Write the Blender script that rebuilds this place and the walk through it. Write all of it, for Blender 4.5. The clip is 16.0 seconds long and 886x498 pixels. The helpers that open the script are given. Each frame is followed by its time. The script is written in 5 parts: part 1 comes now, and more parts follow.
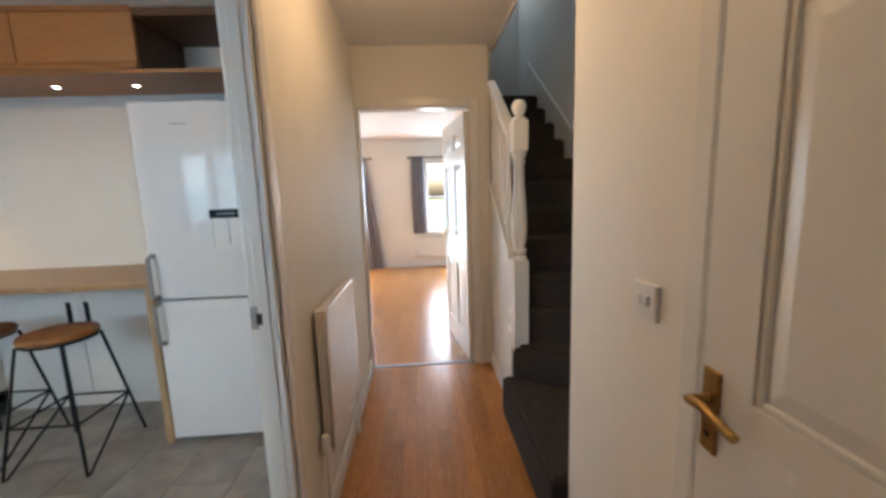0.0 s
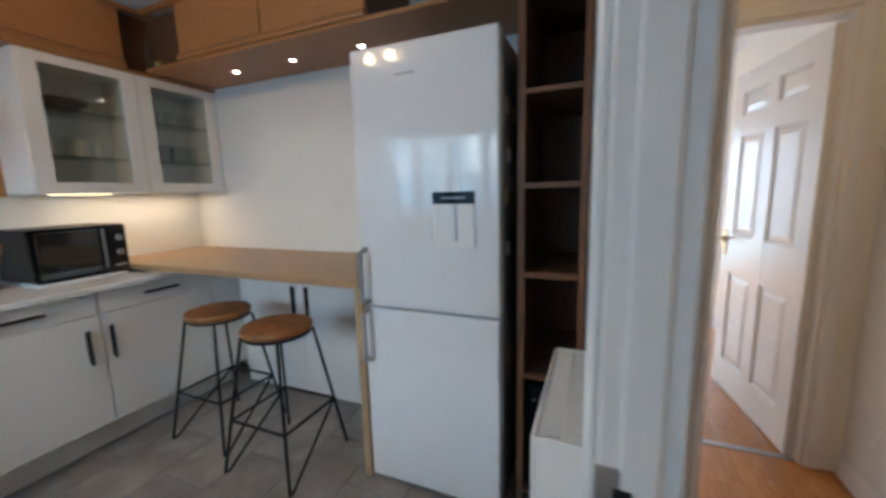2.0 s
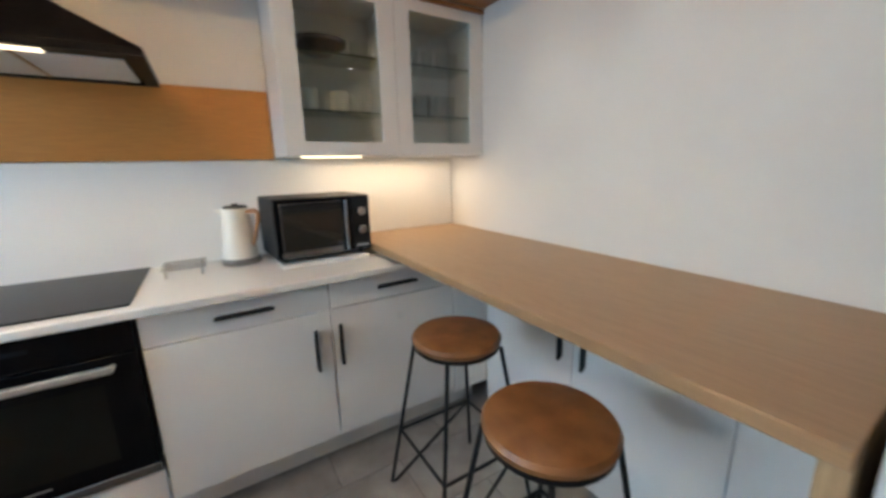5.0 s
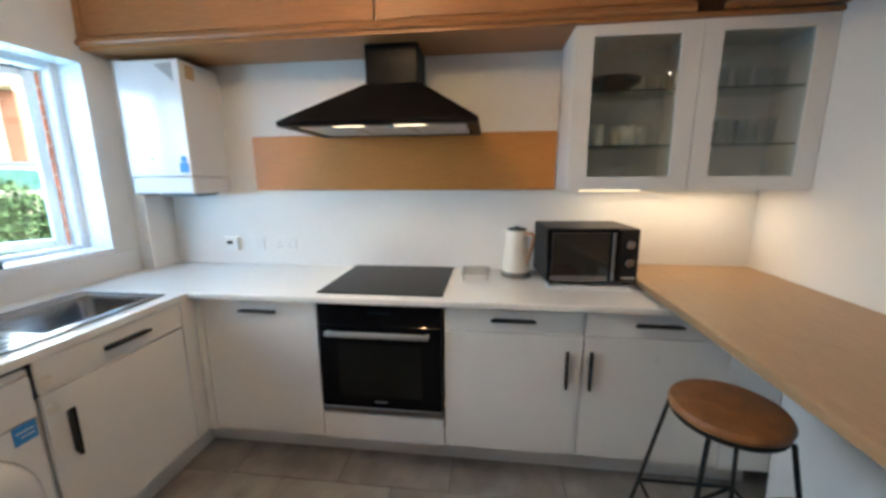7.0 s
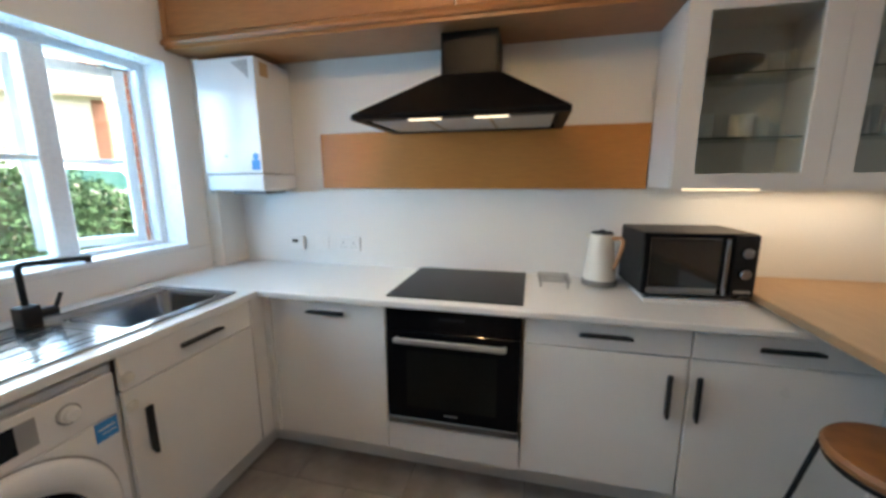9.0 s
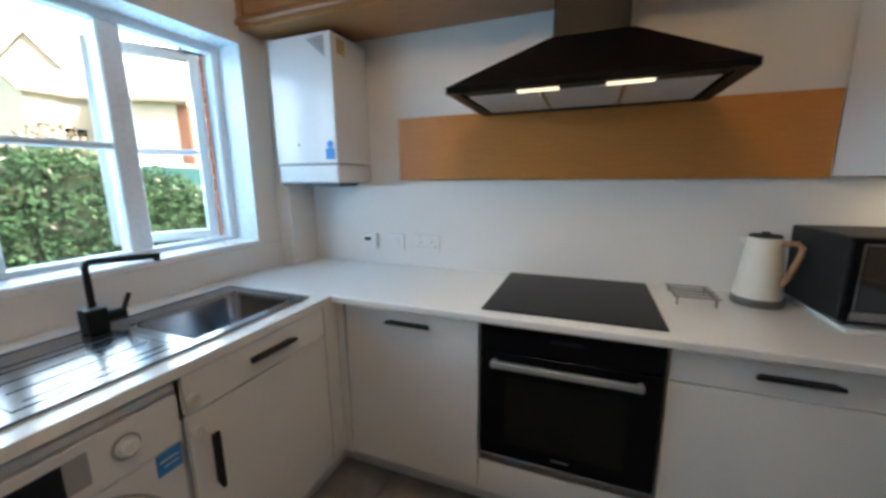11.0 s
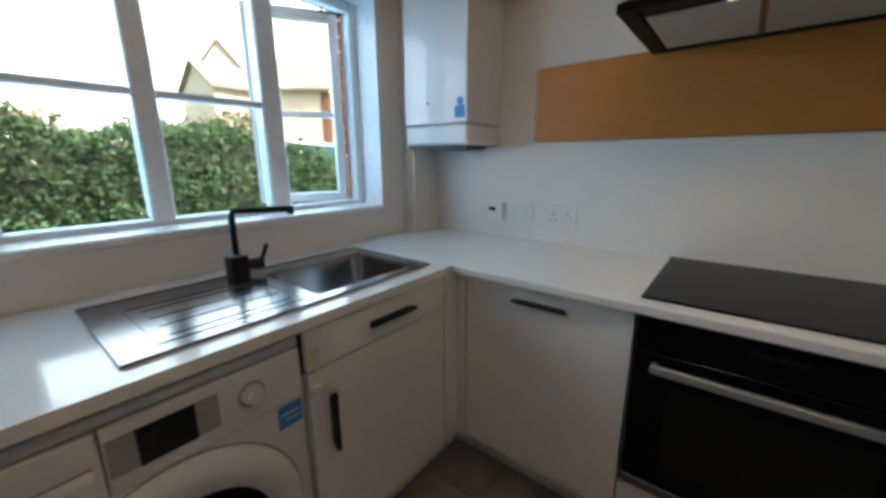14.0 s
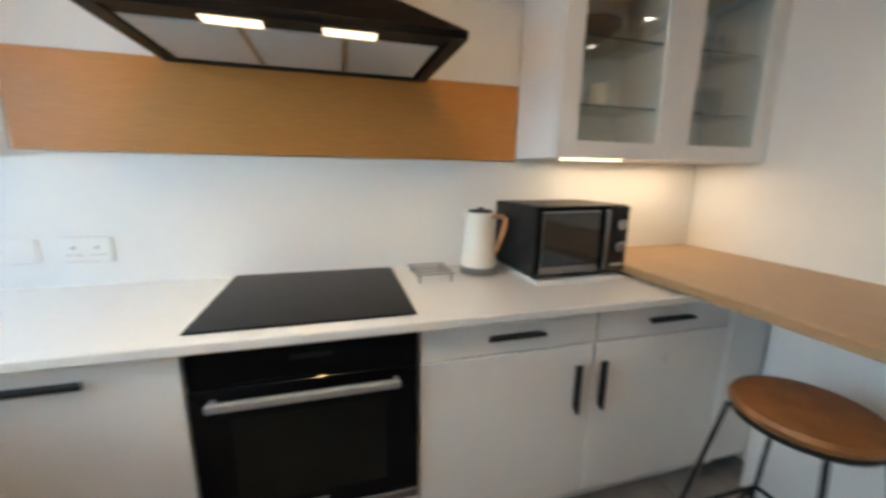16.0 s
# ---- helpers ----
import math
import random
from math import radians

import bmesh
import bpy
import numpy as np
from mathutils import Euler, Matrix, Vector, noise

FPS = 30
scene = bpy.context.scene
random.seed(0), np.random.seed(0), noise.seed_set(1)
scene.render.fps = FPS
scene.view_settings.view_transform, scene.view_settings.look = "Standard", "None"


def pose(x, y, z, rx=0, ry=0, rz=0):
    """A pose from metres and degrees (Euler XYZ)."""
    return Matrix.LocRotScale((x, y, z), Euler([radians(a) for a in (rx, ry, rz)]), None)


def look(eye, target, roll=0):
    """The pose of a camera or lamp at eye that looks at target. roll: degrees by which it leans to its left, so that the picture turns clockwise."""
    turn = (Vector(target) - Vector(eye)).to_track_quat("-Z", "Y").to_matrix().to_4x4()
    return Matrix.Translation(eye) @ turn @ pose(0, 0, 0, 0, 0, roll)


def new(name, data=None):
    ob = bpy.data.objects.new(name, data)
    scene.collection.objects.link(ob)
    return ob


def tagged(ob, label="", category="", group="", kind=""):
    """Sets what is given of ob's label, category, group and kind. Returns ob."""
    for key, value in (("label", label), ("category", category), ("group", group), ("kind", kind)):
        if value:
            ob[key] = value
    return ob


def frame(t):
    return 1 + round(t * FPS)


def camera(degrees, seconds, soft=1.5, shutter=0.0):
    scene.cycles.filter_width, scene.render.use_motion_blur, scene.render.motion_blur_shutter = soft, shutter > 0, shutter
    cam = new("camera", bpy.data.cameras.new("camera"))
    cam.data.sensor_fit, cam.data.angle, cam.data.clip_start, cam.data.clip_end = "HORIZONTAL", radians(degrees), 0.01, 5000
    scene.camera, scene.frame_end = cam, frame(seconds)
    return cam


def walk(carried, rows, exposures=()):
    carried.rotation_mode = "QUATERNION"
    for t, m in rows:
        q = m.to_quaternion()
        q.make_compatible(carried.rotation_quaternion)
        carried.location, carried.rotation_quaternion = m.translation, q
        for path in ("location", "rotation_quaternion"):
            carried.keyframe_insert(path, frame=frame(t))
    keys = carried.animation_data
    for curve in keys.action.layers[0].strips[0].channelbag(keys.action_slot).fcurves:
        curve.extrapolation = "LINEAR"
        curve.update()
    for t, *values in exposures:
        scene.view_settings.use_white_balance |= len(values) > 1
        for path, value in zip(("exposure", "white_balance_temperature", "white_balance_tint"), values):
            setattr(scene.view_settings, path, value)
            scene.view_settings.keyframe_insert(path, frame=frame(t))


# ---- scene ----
cam = camera(99.8, 16.0, soft=3.2, shutter=0.4)
EXPO, SKY, SUN = 2.7, 0.15, 2.8
STOPS = [(0.0, -0.04, 6850), (1.0, -0.25, 6750), (1.5, -0.35, 6500), (2.5, 0.1, 6350), (3.0, 0.25, 6400), (5.5, 0.15, 6600), (7.0, 0.0, 6650), (8.0, -0.15, 6700), (10.5, -0.4, 6550), (12.0, -1.2, 6500), (13.5, -1.3, 6550), (14.5, -1.0, 7250), (15.0, -0.38, 7500), (15.5, 0.03, 7250), (16.0, 0.05, 7000)]
PATH = [
    (0, (3.481, 2.063, 1.369), (3.594, 4.039, 1.083), -2.0),
    (0.5, (3.464, 2.323, 1.353), (3.59, 4.298, 1.063), -2.0),
    (1, (3.343, 2.524, 1.368), (3.305, 4.502, 1.077), -1.9),
    (1.5, (3.116, 2.676, 1.367), (2.695, 4.608, 1.062), -1.6),
    (2, (2.951, 2.808, 1.335), (2.189, 4.632, 1.031), -1.5),
    (2.5, (2.84, 2.916, 1.313), (1.809, 4.602, 1.008), -1.4),
    (3, (2.644, 3.028, 1.296), (1.502, 4.638, 0.974), -1.6),
    (3.2, (2.559, 3.071, 1.298), (1.407, 4.668, 0.953), -1.5),
    (5.3, (2.053, 3.49, 1.335), (0.274, 4.297, 0.91), -1.1),
    (5.5, (2.087, 3.485, 1.348), (0.236, 4.121, 0.935), -0.8),
    (6, (2.139, 3.458, 1.402), (0.198, 3.697, 0.981), -0.5),
    (6.5, (2.179, 3.436, 1.438), (0.224, 3.386, 1.019), -0.4),
    (7, (2.177, 3.414, 1.441), (0.229, 3.175, 1.06), -0.4),
    (7.5, (2.155, 3.394, 1.44), (0.221, 3.039, 1.074), -0.4),
    (8, (2.135, 3.369, 1.442), (0.215, 2.945, 1.075), -0.3),
    (10.3, (1.899, 3.032, 1.376), (-0.004, 2.535, 1.017), -0.2),
    (10.5, (1.868, 3.011, 1.39), (-0.016, 2.457, 1.012), -0.4),
    (11, (1.838, 2.963, 1.381), (0.008, 2.249, 1.004), -0.5),
    (11.5, (1.827, 2.904, 1.355), (0.07, 2.029, 0.973), -0.5),
    (12, (1.821, 2.864, 1.336), (0.154, 1.829, 0.952), -0.5),
    (12.5, (1.833, 2.829, 1.309), (0.252, 1.667, 0.92), -0.5),
    (13, (1.829, 2.79, 1.289), (0.305, 1.559, 0.888), -0.6),
    (13.5, (1.788, 2.777, 1.281), (0.285, 1.532, 0.846), -0.5),
    (14, (1.709, 2.802, 1.288), (0.184, 1.593, 0.826), -0.3),
    (14.5, (1.655, 2.863, 1.303), (-0.022, 1.874, 0.847), -0.1),
    (15, (1.624, 2.931, 1.305), (-0.254, 2.399, 0.87), 0.5),
    (15.5, (1.594, 2.989, 1.318), (-0.355, 2.863, 0.887), 0.6),
    (16, (1.589, 3.007, 1.313), (-0.295, 3.545, 0.913), 0.8),
]
walk(cam, [(t, look(eye, target, roll)) for t, eye, target, roll in PATH],
     exposures=[(t, EXPO + d, k, 13) for t, d, k in STOPS])

# ---- world and lights ----
world = bpy.data.worlds.new("sky")
scene.world = world
world.use_nodes = True
wn = world.node_tree
sky = wn.nodes.new("ShaderNodeTexSky")
sky.sky_type, sky.sun_disc = "NISHITA", False
sky.dust_density, sky.air_density, sky.ozone_density = 8.0, 0.7, 0.2
sky.sun_elevation, sky.sun_rotation = radians(50), radians(-14)
wn.links.new(sky.outputs[0], wn.nodes["Background"].inputs[0])
wn.nodes["Background"].inputs[1].default_value = SKY

sun = new("sun", bpy.data.lights.new("sun", "SUN"))
sun.data.energy, sun.data.angle, sun.data.color = SUN, radians(0.5), (1.0, 0.95, 0.86)
sun.matrix_world = look((0.6, 12, 8.0), (2.2, 5.5, 0.0))


def area(name, x, y, z, sx, sy, power, color, target):
    lamp = new(name, bpy.data.lights.new(name, "AREA"))
    lamp.data.shape, lamp.data.size, lamp.data.size_y = "RECTANGLE", sx, sy
    lamp.data.energy, lamp.data.color = power, color
    lamp.matrix_world = look((x, y, z), target)
    return lamp


def spot(name, x, y, z, power, color, angle=80, target=None):
    lamp = new(name, bpy.data.lights.new(name, "SPOT"))
    lamp.data.energy, lamp.data.color, lamp.data.spot_size, lamp.data.spot_blend = power, color, radians(angle), 1.0
    lamp.data.shadow_soft_size = 0.03
    lamp.matrix_world = look((x, y, z), target or (x, y + 0.001, z - 1))
    return lamp


def bulb(name, x, y, z, power, color, size):
    lamp = new(name, bpy.data.lights.new(name, "POINT"))
    lamp.data.energy, lamp.data.color, lamp.data.shadow_soft_size = power, color, size
    lamp.location = (x, y, z)
    return lamp


DAY = (0.55, 0.75, 1.0)
area("kitchen_window_light", 1.25, 1.10, 1.54, 1.6, 0.9, 4.9, (0.26, 0.62, 1.0), (1.25, 3.0, 1.2))
area("patio_light", 1.6, 9.36, 1.05, 1.4, 2.0, 15, DAY, (1.6, 7.0, 0.9))
area("living_window_light", 4.0, 9.36, 1.35, 0.8, 1.3, 8, DAY, (4.0, 7.0, 1.0))
# Added fill for cool light from upstairs; no window is known there.
area("landing_fill_light", 4.45, 7.15, 4.4, 0.66, 0.72, 0.95, DAY, (4.45, 5.0, 3.0))
for lx in (0.86, 1.315, 1.78):
    spot("spot_light", lx, 4.58, 2.088, 0.55, (1.0, 0.99, 0.90), 95)
for lx in (1.30, 1.48):
    bulb("ceiling_spot_light", lx, 2.85, 2.345, 1.5, (1.0, 0.67, 0.34), 0.022)
for ly in (2.78, 3.06):
    spot("hood_light", 0.483, ly, 1.661, 0.6, (1.0, 0.80, 0.52), 130)
area("under_cabinet_light", 0.20, 4.30, 1.368, 0.05, 0.75, 0.32, (1.0, 0.79, 0.52), (0.20, 4.30, 0.0))
bulb("hall_lamp_light", 3.52, 3.6, 2.25, 1.35, (1.0, 0.67, 0.37), 0.08)

# ---- materials ----


def mat(name, color, rough=0.5, metal=0.0, vary=0.06, scale=6.0, bump=0.0, bscale=60.0, spec=0.5, stretch=None, dark=None, ramp=(0.35, 0.7), coat=0.0, rand=0.0):
    m = bpy.data.materials.new(name)
    m.use_nodes = True
    nt = m.node_tree
    b = nt.nodes["Principled BSDF"]
    b.inputs["Roughness"].default_value, b.inputs["Metallic"].default_value = rough, metal
    b.inputs["Specular IOR Level"].default_value, b.inputs["Coat Weight"].default_value = spec, coat
    b.inputs["Coat Roughness"].default_value = 0.12
    tc, mp = nt.nodes.new("ShaderNodeTexCoord"), nt.nodes.new("ShaderNodeMapping")
    info = nt.nodes.new("ShaderNodeObjectInfo")
    add = nt.nodes.new("ShaderNodeVectorMath")
    add.operation = "MULTIPLY_ADD"
    nt.links.new(info.outputs["Random"], add.inputs[0])
    add.inputs[1].default_value = (37.0, 23.0, 11.0)
    nt.links.new(tc.outputs["Object"], add.inputs[2])
    nt.links.new(add.outputs[0], mp.inputs[0])
    mp.inputs["Scale"].default_value = stretch or (1, 1, 1)
    n1, n2 = nt.nodes.new("ShaderNodeTexNoise"), nt.nodes.new("ShaderNodeTexNoise")
    n1.inputs["Scale"].default_value, n1.inputs["Detail"].default_value = scale, 6
    n2.inputs["Scale"].default_value, n2.inputs["Detail"].default_value = bscale, 4
    nt.links.new(mp.outputs[0], n1.inputs[0])
    nt.links.new(mp.outputs[0], n2.inputs[0])
    r = nt.nodes.new("ShaderNodeValToRGB")
    dk = dark or tuple(c * (1 - vary) for c in color)
    lt = color if dark else tuple(min(1, c * (1 + vary * 0.6)) for c in color)
    r.color_ramp.elements[0].position, r.color_ramp.elements[1].position = ramp
    r.color_ramp.elements[0].color, r.color_ramp.elements[1].color = (*dk, 1), (*lt, 1)
    nt.links.new(n1.outputs[0], r.inputs[0])
    out = r.outputs[0]
    if rand:
        hs = nt.nodes.new("ShaderNodeHueSaturation")
        mr = nt.nodes.new("ShaderNodeMapRange")
        mr.inputs[3].default_value, mr.inputs[4].default_value = 1 - rand, 1 + rand
        nt.links.new(info.outputs["Random"], mr.inputs[0])
        nt.links.new(mr.outputs[0], hs.inputs["Value"])
        nt.links.new(out, hs.inputs["Color"])
        out = hs.outputs[0]
    nt.links.new(out, b.inputs["Base Color"])
    rr = nt.nodes.new("ShaderNodeMapRange")
    rr.inputs[3].default_value, rr.inputs[4].default_value = max(0.02, rough - 0.06), min(1, rough + 0.06)
    nt.links.new(n2.outputs[0], rr.inputs[0])
    nt.links.new(rr.outputs[0], b.inputs["Roughness"])
    if bump:
        bp = nt.nodes.new("ShaderNodeBump")
        bp.inputs["Strength"].default_value, bp.inputs["Distance"].default_value = bump, 0.004
        nt.links.new(n2.outputs[0], bp.inputs["Height"])
        nt.links.new(bp.outputs[0], b.inputs["Normal"])
    return m


def glow(name, color, power):
    m = bpy.data.materials.new(name)
    m.use_nodes = True
    b = m.node_tree.nodes["Principled BSDF"]
    b.inputs["Base Color"].default_value = (*color, 1)
    b.inputs["Emission Color"].default_value, b.inputs["Emission Strength"].default_value = (*color, 1), power
    return m


def glass_mat(name, tint=(0.95, 0.98, 0.97), rough=0.0):
    m = bpy.data.materials.new(name)
    m.use_nodes = True
    nt = m.node_tree
    nt.nodes.remove(nt.nodes["Principled BSDF"])
    tr, gl, lw, mx, mp = (nt.nodes.new("ShaderNode" + k) for k in ("BsdfTransparent", "BsdfGlossy", "LayerWeight", "MixShader", "MapRange"))
    tr.inputs[0].default_value = (*tint, 1)
    gl.inputs["Roughness"].default_value = rough
    lw.inputs[0].default_value = 0.2
    mp.inputs[3].default_value, mp.inputs[4].default_value = 0.04, 0.55
    nt.links.new(lw.outputs["Facing"], mp.inputs[0])
    nt.links.new(mp.outputs[0], mx.inputs[0])
    nt.links.new(tr.outputs[0], mx.inputs[1])
    nt.links.new(gl.outputs[0], mx.inputs[2])
    nt.links.new(mx.outputs[0], nt.nodes["Material Output"].inputs[0])
    return m


WALL = mat("white_wall_paint", (0.80, 0.775, 0.73), 0.7, vary=0.03, scale=2.0, bump=0.12, bscale=260)
HALLW = mat("cream_wall_paint", (0.80, 0.76, 0.69), 0.65, vary=0.03, scale=2.0, bump=0.12, bscale=260)
STAIRW = mat("stairwell_paint", (0.72, 0.72, 0.69), 0.7, vary=0.04, scale=1.5, bump=0.15, bscale=240)
CEIL = mat("ceiling_paint", (0.82, 0.81, 0.79), 0.8, vary=0.03, scale=2.0, bump=0.25, bscale=180)
GLOSSW = mat("white_gloss_paint", (0.80, 0.785, 0.755), 0.25, vary=0.03, scale=4, bump=0.03, bscale=12)
CAB = mat("white_cabinet_front", (0.80, 0.785, 0.765), 0.30, vary=0.02, scale=3, bscale=6)
PLINTH = mat("grey_white_plinth", (0.74, 0.73, 0.72), 0.45, vary=0.06, scale=5)
SPLASH = mat("white_splashback", (0.82, 0.81, 0.79), 0.22, vary=0.02, scale=2)
TOP = mat("white_worktop", (0.80, 0.79, 0.77), 0.13, vary=0.015, scale=60, bscale=5)
OAK = mat("oak_bar_top", (0.41, 0.255, 0.135), 0.40, scale=9, stretch=(1.2, 14, 14), dark=(0.355, 0.218, 0.113), bump=0.06, bscale=14)
OAKV = mat("oak_end_panel", (0.50, 0.34, 0.19), 0.45, scale=9, stretch=(14, 14, 1.2), dark=(0.38, 0.25, 0.13), bump=0.06, bscale=14)
PANEL = mat("oak_splash_panel", (0.56, 0.225, 0.046), 0.40, scale=10, stretch=(16, 1.4, 16), dark=(0.50, 0.198, 0.040), bump=0.03, bscale=14)
CHERRY = mat("orange_brown_wood_y", (0.43, 0.188, 0.066), 0.40, scale=9, stretch=(14, 1.2, 14), dark=(0.35, 0.153, 0.055), bump=0.03, bscale=14)
CHERRYX = mat("orange_brown_wood_x", (0.43, 0.188, 0.066), 0.40, scale=9, stretch=(1.2, 14, 14), dark=(0.35, 0.153, 0.055), bump=0.03, bscale=14)
CHERRYV = mat("red_brown_wood_edge", (0.21, 0.085, 0.036), 0.45, scale=9, stretch=(14, 14, 1.2), dark=(0.155, 0.064, 0.028), bump=0.04, bscale=14)
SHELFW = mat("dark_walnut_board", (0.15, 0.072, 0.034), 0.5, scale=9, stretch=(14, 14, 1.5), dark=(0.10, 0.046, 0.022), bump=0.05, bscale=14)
LAM = mat("oak_laminate", (0.54, 0.245, 0.078), 0.26, scale=8, stretch=(16, 1.3, 16), dark=(0.40, 0.165, 0.048), bump=0.03, bscale=14, rand=0.14)
TILE = mat("grey_floor_tile", (0.37, 0.335, 0.305), 0.42, scale=7, dark=(0.24, 0.215, 0.195), bump=0.10, bscale=30, rand=0.12)
GROUT = mat("dark_grout", (0.13, 0.125, 0.12), 0.9, vary=0.2, scale=30)
CARPET = mat("dark_brown_carpet", (0.066, 0.056, 0.049), 0.97, vary=0.35, scale=90, bump=0.9, bscale=420, spec=0.1)
BLACK = mat("black_metal", (0.013, 0.013, 0.014), 0.48, vary=0.2, scale=20, bump=0.05, spec=0.25)
HOODM = mat("black_hood_enamel", (0.006, 0.005, 0.005), 0.38, vary=0.3, scale=8, spec=0.10)
BGLASS = mat("black_glass", (0.005, 0.005, 0.006), 0.07, vary=0.2, scale=3, spec=0.09)
OVENWIN = mat("oven_window_glass", (0.013, 0.0125, 0.011), 0.10, vary=0.3, scale=3, spec=0.12)
MWGLASS = mat("mirror_dark_glass", (0.02, 0.02, 0.02), 0.05, 0.0, vary=0.2, scale=3, spec=0.9)
SATIN = mat("satin_silver_metal", (0.36, 0.355, 0.345), 0.5, 0.6, vary=0.05, scale=30)
STEEL = mat("brushed_steel", (0.28, 0.285, 0.30), 0.18, 1.0, vary=0.08, scale=30, stretch=(1, 20, 20), bump=0.03, bscale=60)
DARKST = mat("dark_steel_wire", (0.22, 0.21, 0.20), 0.4, 0.8, vary=0.1)
FILTER = mat("hood_filter_mesh", (0.62, 0.60, 0.57), 0.5, 0.3, vary=0.15, scale=200, bump=0.4, bscale=500)
CHROME = mat("chrome", (0.80, 0.80, 0.80), 0.12, 1.0, vary=0.05)
BRASS = mat("worn_brass", (0.42, 0.27, 0.10), 0.30, 1.0, vary=0.25, scale=30)
APPL = mat("white_appliance_enamel", (0.79, 0.79, 0.80), 0.16, vary=0.02, scale=3)
FRIDGE = mat("white_fridge_enamel", (0.78, 0.79, 0.81), 0.07, vary=0.02, scale=3)
DGREY = mat("dark_grey_parts_and_shade", (0.14, 0.14, 0.145), 0.4, vary=0.1)
GREYP = mat("grey_plastic", (0.36, 0.36, 0.37), 0.4, vary=0.06)
DARKSCR = mat("dark_display", (0.012, 0.015, 0.02), 0.1, vary=0.2)
UPVC = mat("white_upvc", (0.85, 0.86, 0.87), 0.28, vary=0.02, scale=4)
WPLAST = mat("white_plastic", (0.80, 0.79, 0.77), 0.35, vary=0.02)
LEATH = mat("tan_leather", (0.30, 0.125, 0.042), 0.42, vary=0.28, scale=14, bump=0.18, bscale=220)
KETT = mat("cream_enamel", (0.78, 0.74, 0.66), 0.3, vary=0.03)
COPPER = mat("tan_wood_handle", (0.42, 0.21, 0.10), 0.4, vary=0.2, scale=30)
CERAM = mat("white_ceramic", (0.80, 0.79, 0.77), 0.15, vary=0.03)
EDGEGL = mat("green_glass_edge", (0.03, 0.055, 0.04), 0.15, vary=0.1)
CLAY = mat("dark_bowl_glaze", (0.035, 0.035, 0.04), 0.3, vary=0.2)
CURT = mat("grey_curtain_cloth", (0.44, 0.41, 0.43), 0.9, vary=0.18, scale=60, bump=0.3, bscale=500)
BLUE = mat("blue_sticker", (0.03, 0.25, 0.62), 0.5, vary=0.1)
SILVER = mat("silver_sticker", (0.45, 0.45, 0.46), 0.4, 0.4, vary=0.2, scale=60)
TAN = mat("tan_sticker", (0.52, 0.36, 0.20), 0.6, vary=0.15)
BRICK = mat("red_brick", (0.36, 0.13, 0.075), 0.85, vary=0.35, scale=24, bump=0.5, bscale=90, rand=0.18)
MORTAR = mat("mortar", (0.42, 0.39, 0.34), 0.95, vary=0.2, scale=40, bump=0.4, bscale=150)
LEAF = mat("hedge_leaf", (0.075, 0.15, 0.075), 0.8, vary=0.5, scale=3.5, spec=0.12)
LEAFD = mat("hedge_shade_core", (0.025, 0.042, 0.018), 0.9, vary=0.4, scale=8)
FLOWER = mat("pale_flower", (0.50, 0.47, 0.42), 0.7, vary=0.15, scale=30)
RENDER = mat("pale_house_render", (0.70, 0.66, 0.58), 0.85, vary=0.08, scale=2, bump=0.2)
HBRICK = mat("far_red_brick", (0.26, 0.125, 0.085), 0.85, vary=0.2, scale=5, bump=0.2)
ROOF = mat("brown_roof_tile", (0.36, 0.30, 0.26), 0.85, vary=0.2, scale=6, bump=0.4, bscale=20)
BLOSSOM = mat("pale_shrub_leaf", (0.40, 0.34, 0.25), 0.7, vary=0.4, scale=1.5)
GRASS = mat("grass", (0.08, 0.13, 0.035), 0.95, vary=0.4, scale=4, bump=0.6, bscale=80)
ASPH = mat("asphalt", (0.055, 0.055, 0.055), 0.9, vary=0.25, scale=20, bump=0.4, bscale=150)
CARP = mat("white_car_paint", (0.74, 0.76, 0.77), 0.2, vary=0.02, coat=0.5)
TYRE = mat("tyre_rubber", (0.02, 0.02, 0.02), 0.85, vary=0.2)
PANE = glass_mat("window_glass")
SMOKE = glass_mat("cabinet_glass", (0.92, 0.95, 0.92))
TUMB = glass_mat("tumbler_glass", (0.965, 0.98, 0.97), 0.02)
CARGL = glass_mat("car_glass", (0.25, 0.42, 0.42))
BULB = glow("lamp_lens", (1.0, 0.97, 0.88), 4)
BULBW = glow("warm_lamp_lens", (1.0, 0.84, 0.55), 0.34)
HAZE = glow("white_sky_haze", (0.80, 0.90, 1.0), 0.38)
CREAM = mat("cream_clip_plastic", (0.74, 0.70, 0.62), 0.3, vary=0.03)

# ---- mesh helpers ----
ORG = {}


def fin(bm, name, material, smooth=False):
    me = bpy.data.meshes.new(name)
    bm.normal_update()
    bm.to_mesh(me)
    bm.free()
    me.materials.append(material)
    if smooth:
        me.shade_smooth()
        me.set_sharp_from_angle(angle=radians(38))
    return me


def thing(name, base, label, category, group="", rz=0.0, local=False, kind=""):
    ob = new(name)
    ob.empty_display_size = 0.1
    ob.matrix_world = pose(*base, 0, 0, rz)
    ORG[ob] = Vector((0, 0, 0)) if local else Vector(base)
    return tagged(ob, label, category, group, kind)


def part(name, bm, material, parent, label="", smooth=False):
    o = ORG[parent]
    for v in bm.verts:
        v.co -= o
    ob = new(name, fin(bm, name, material, smooth))
    ob.parent = parent
    ORG[ob] = o
    return tagged(ob, label)


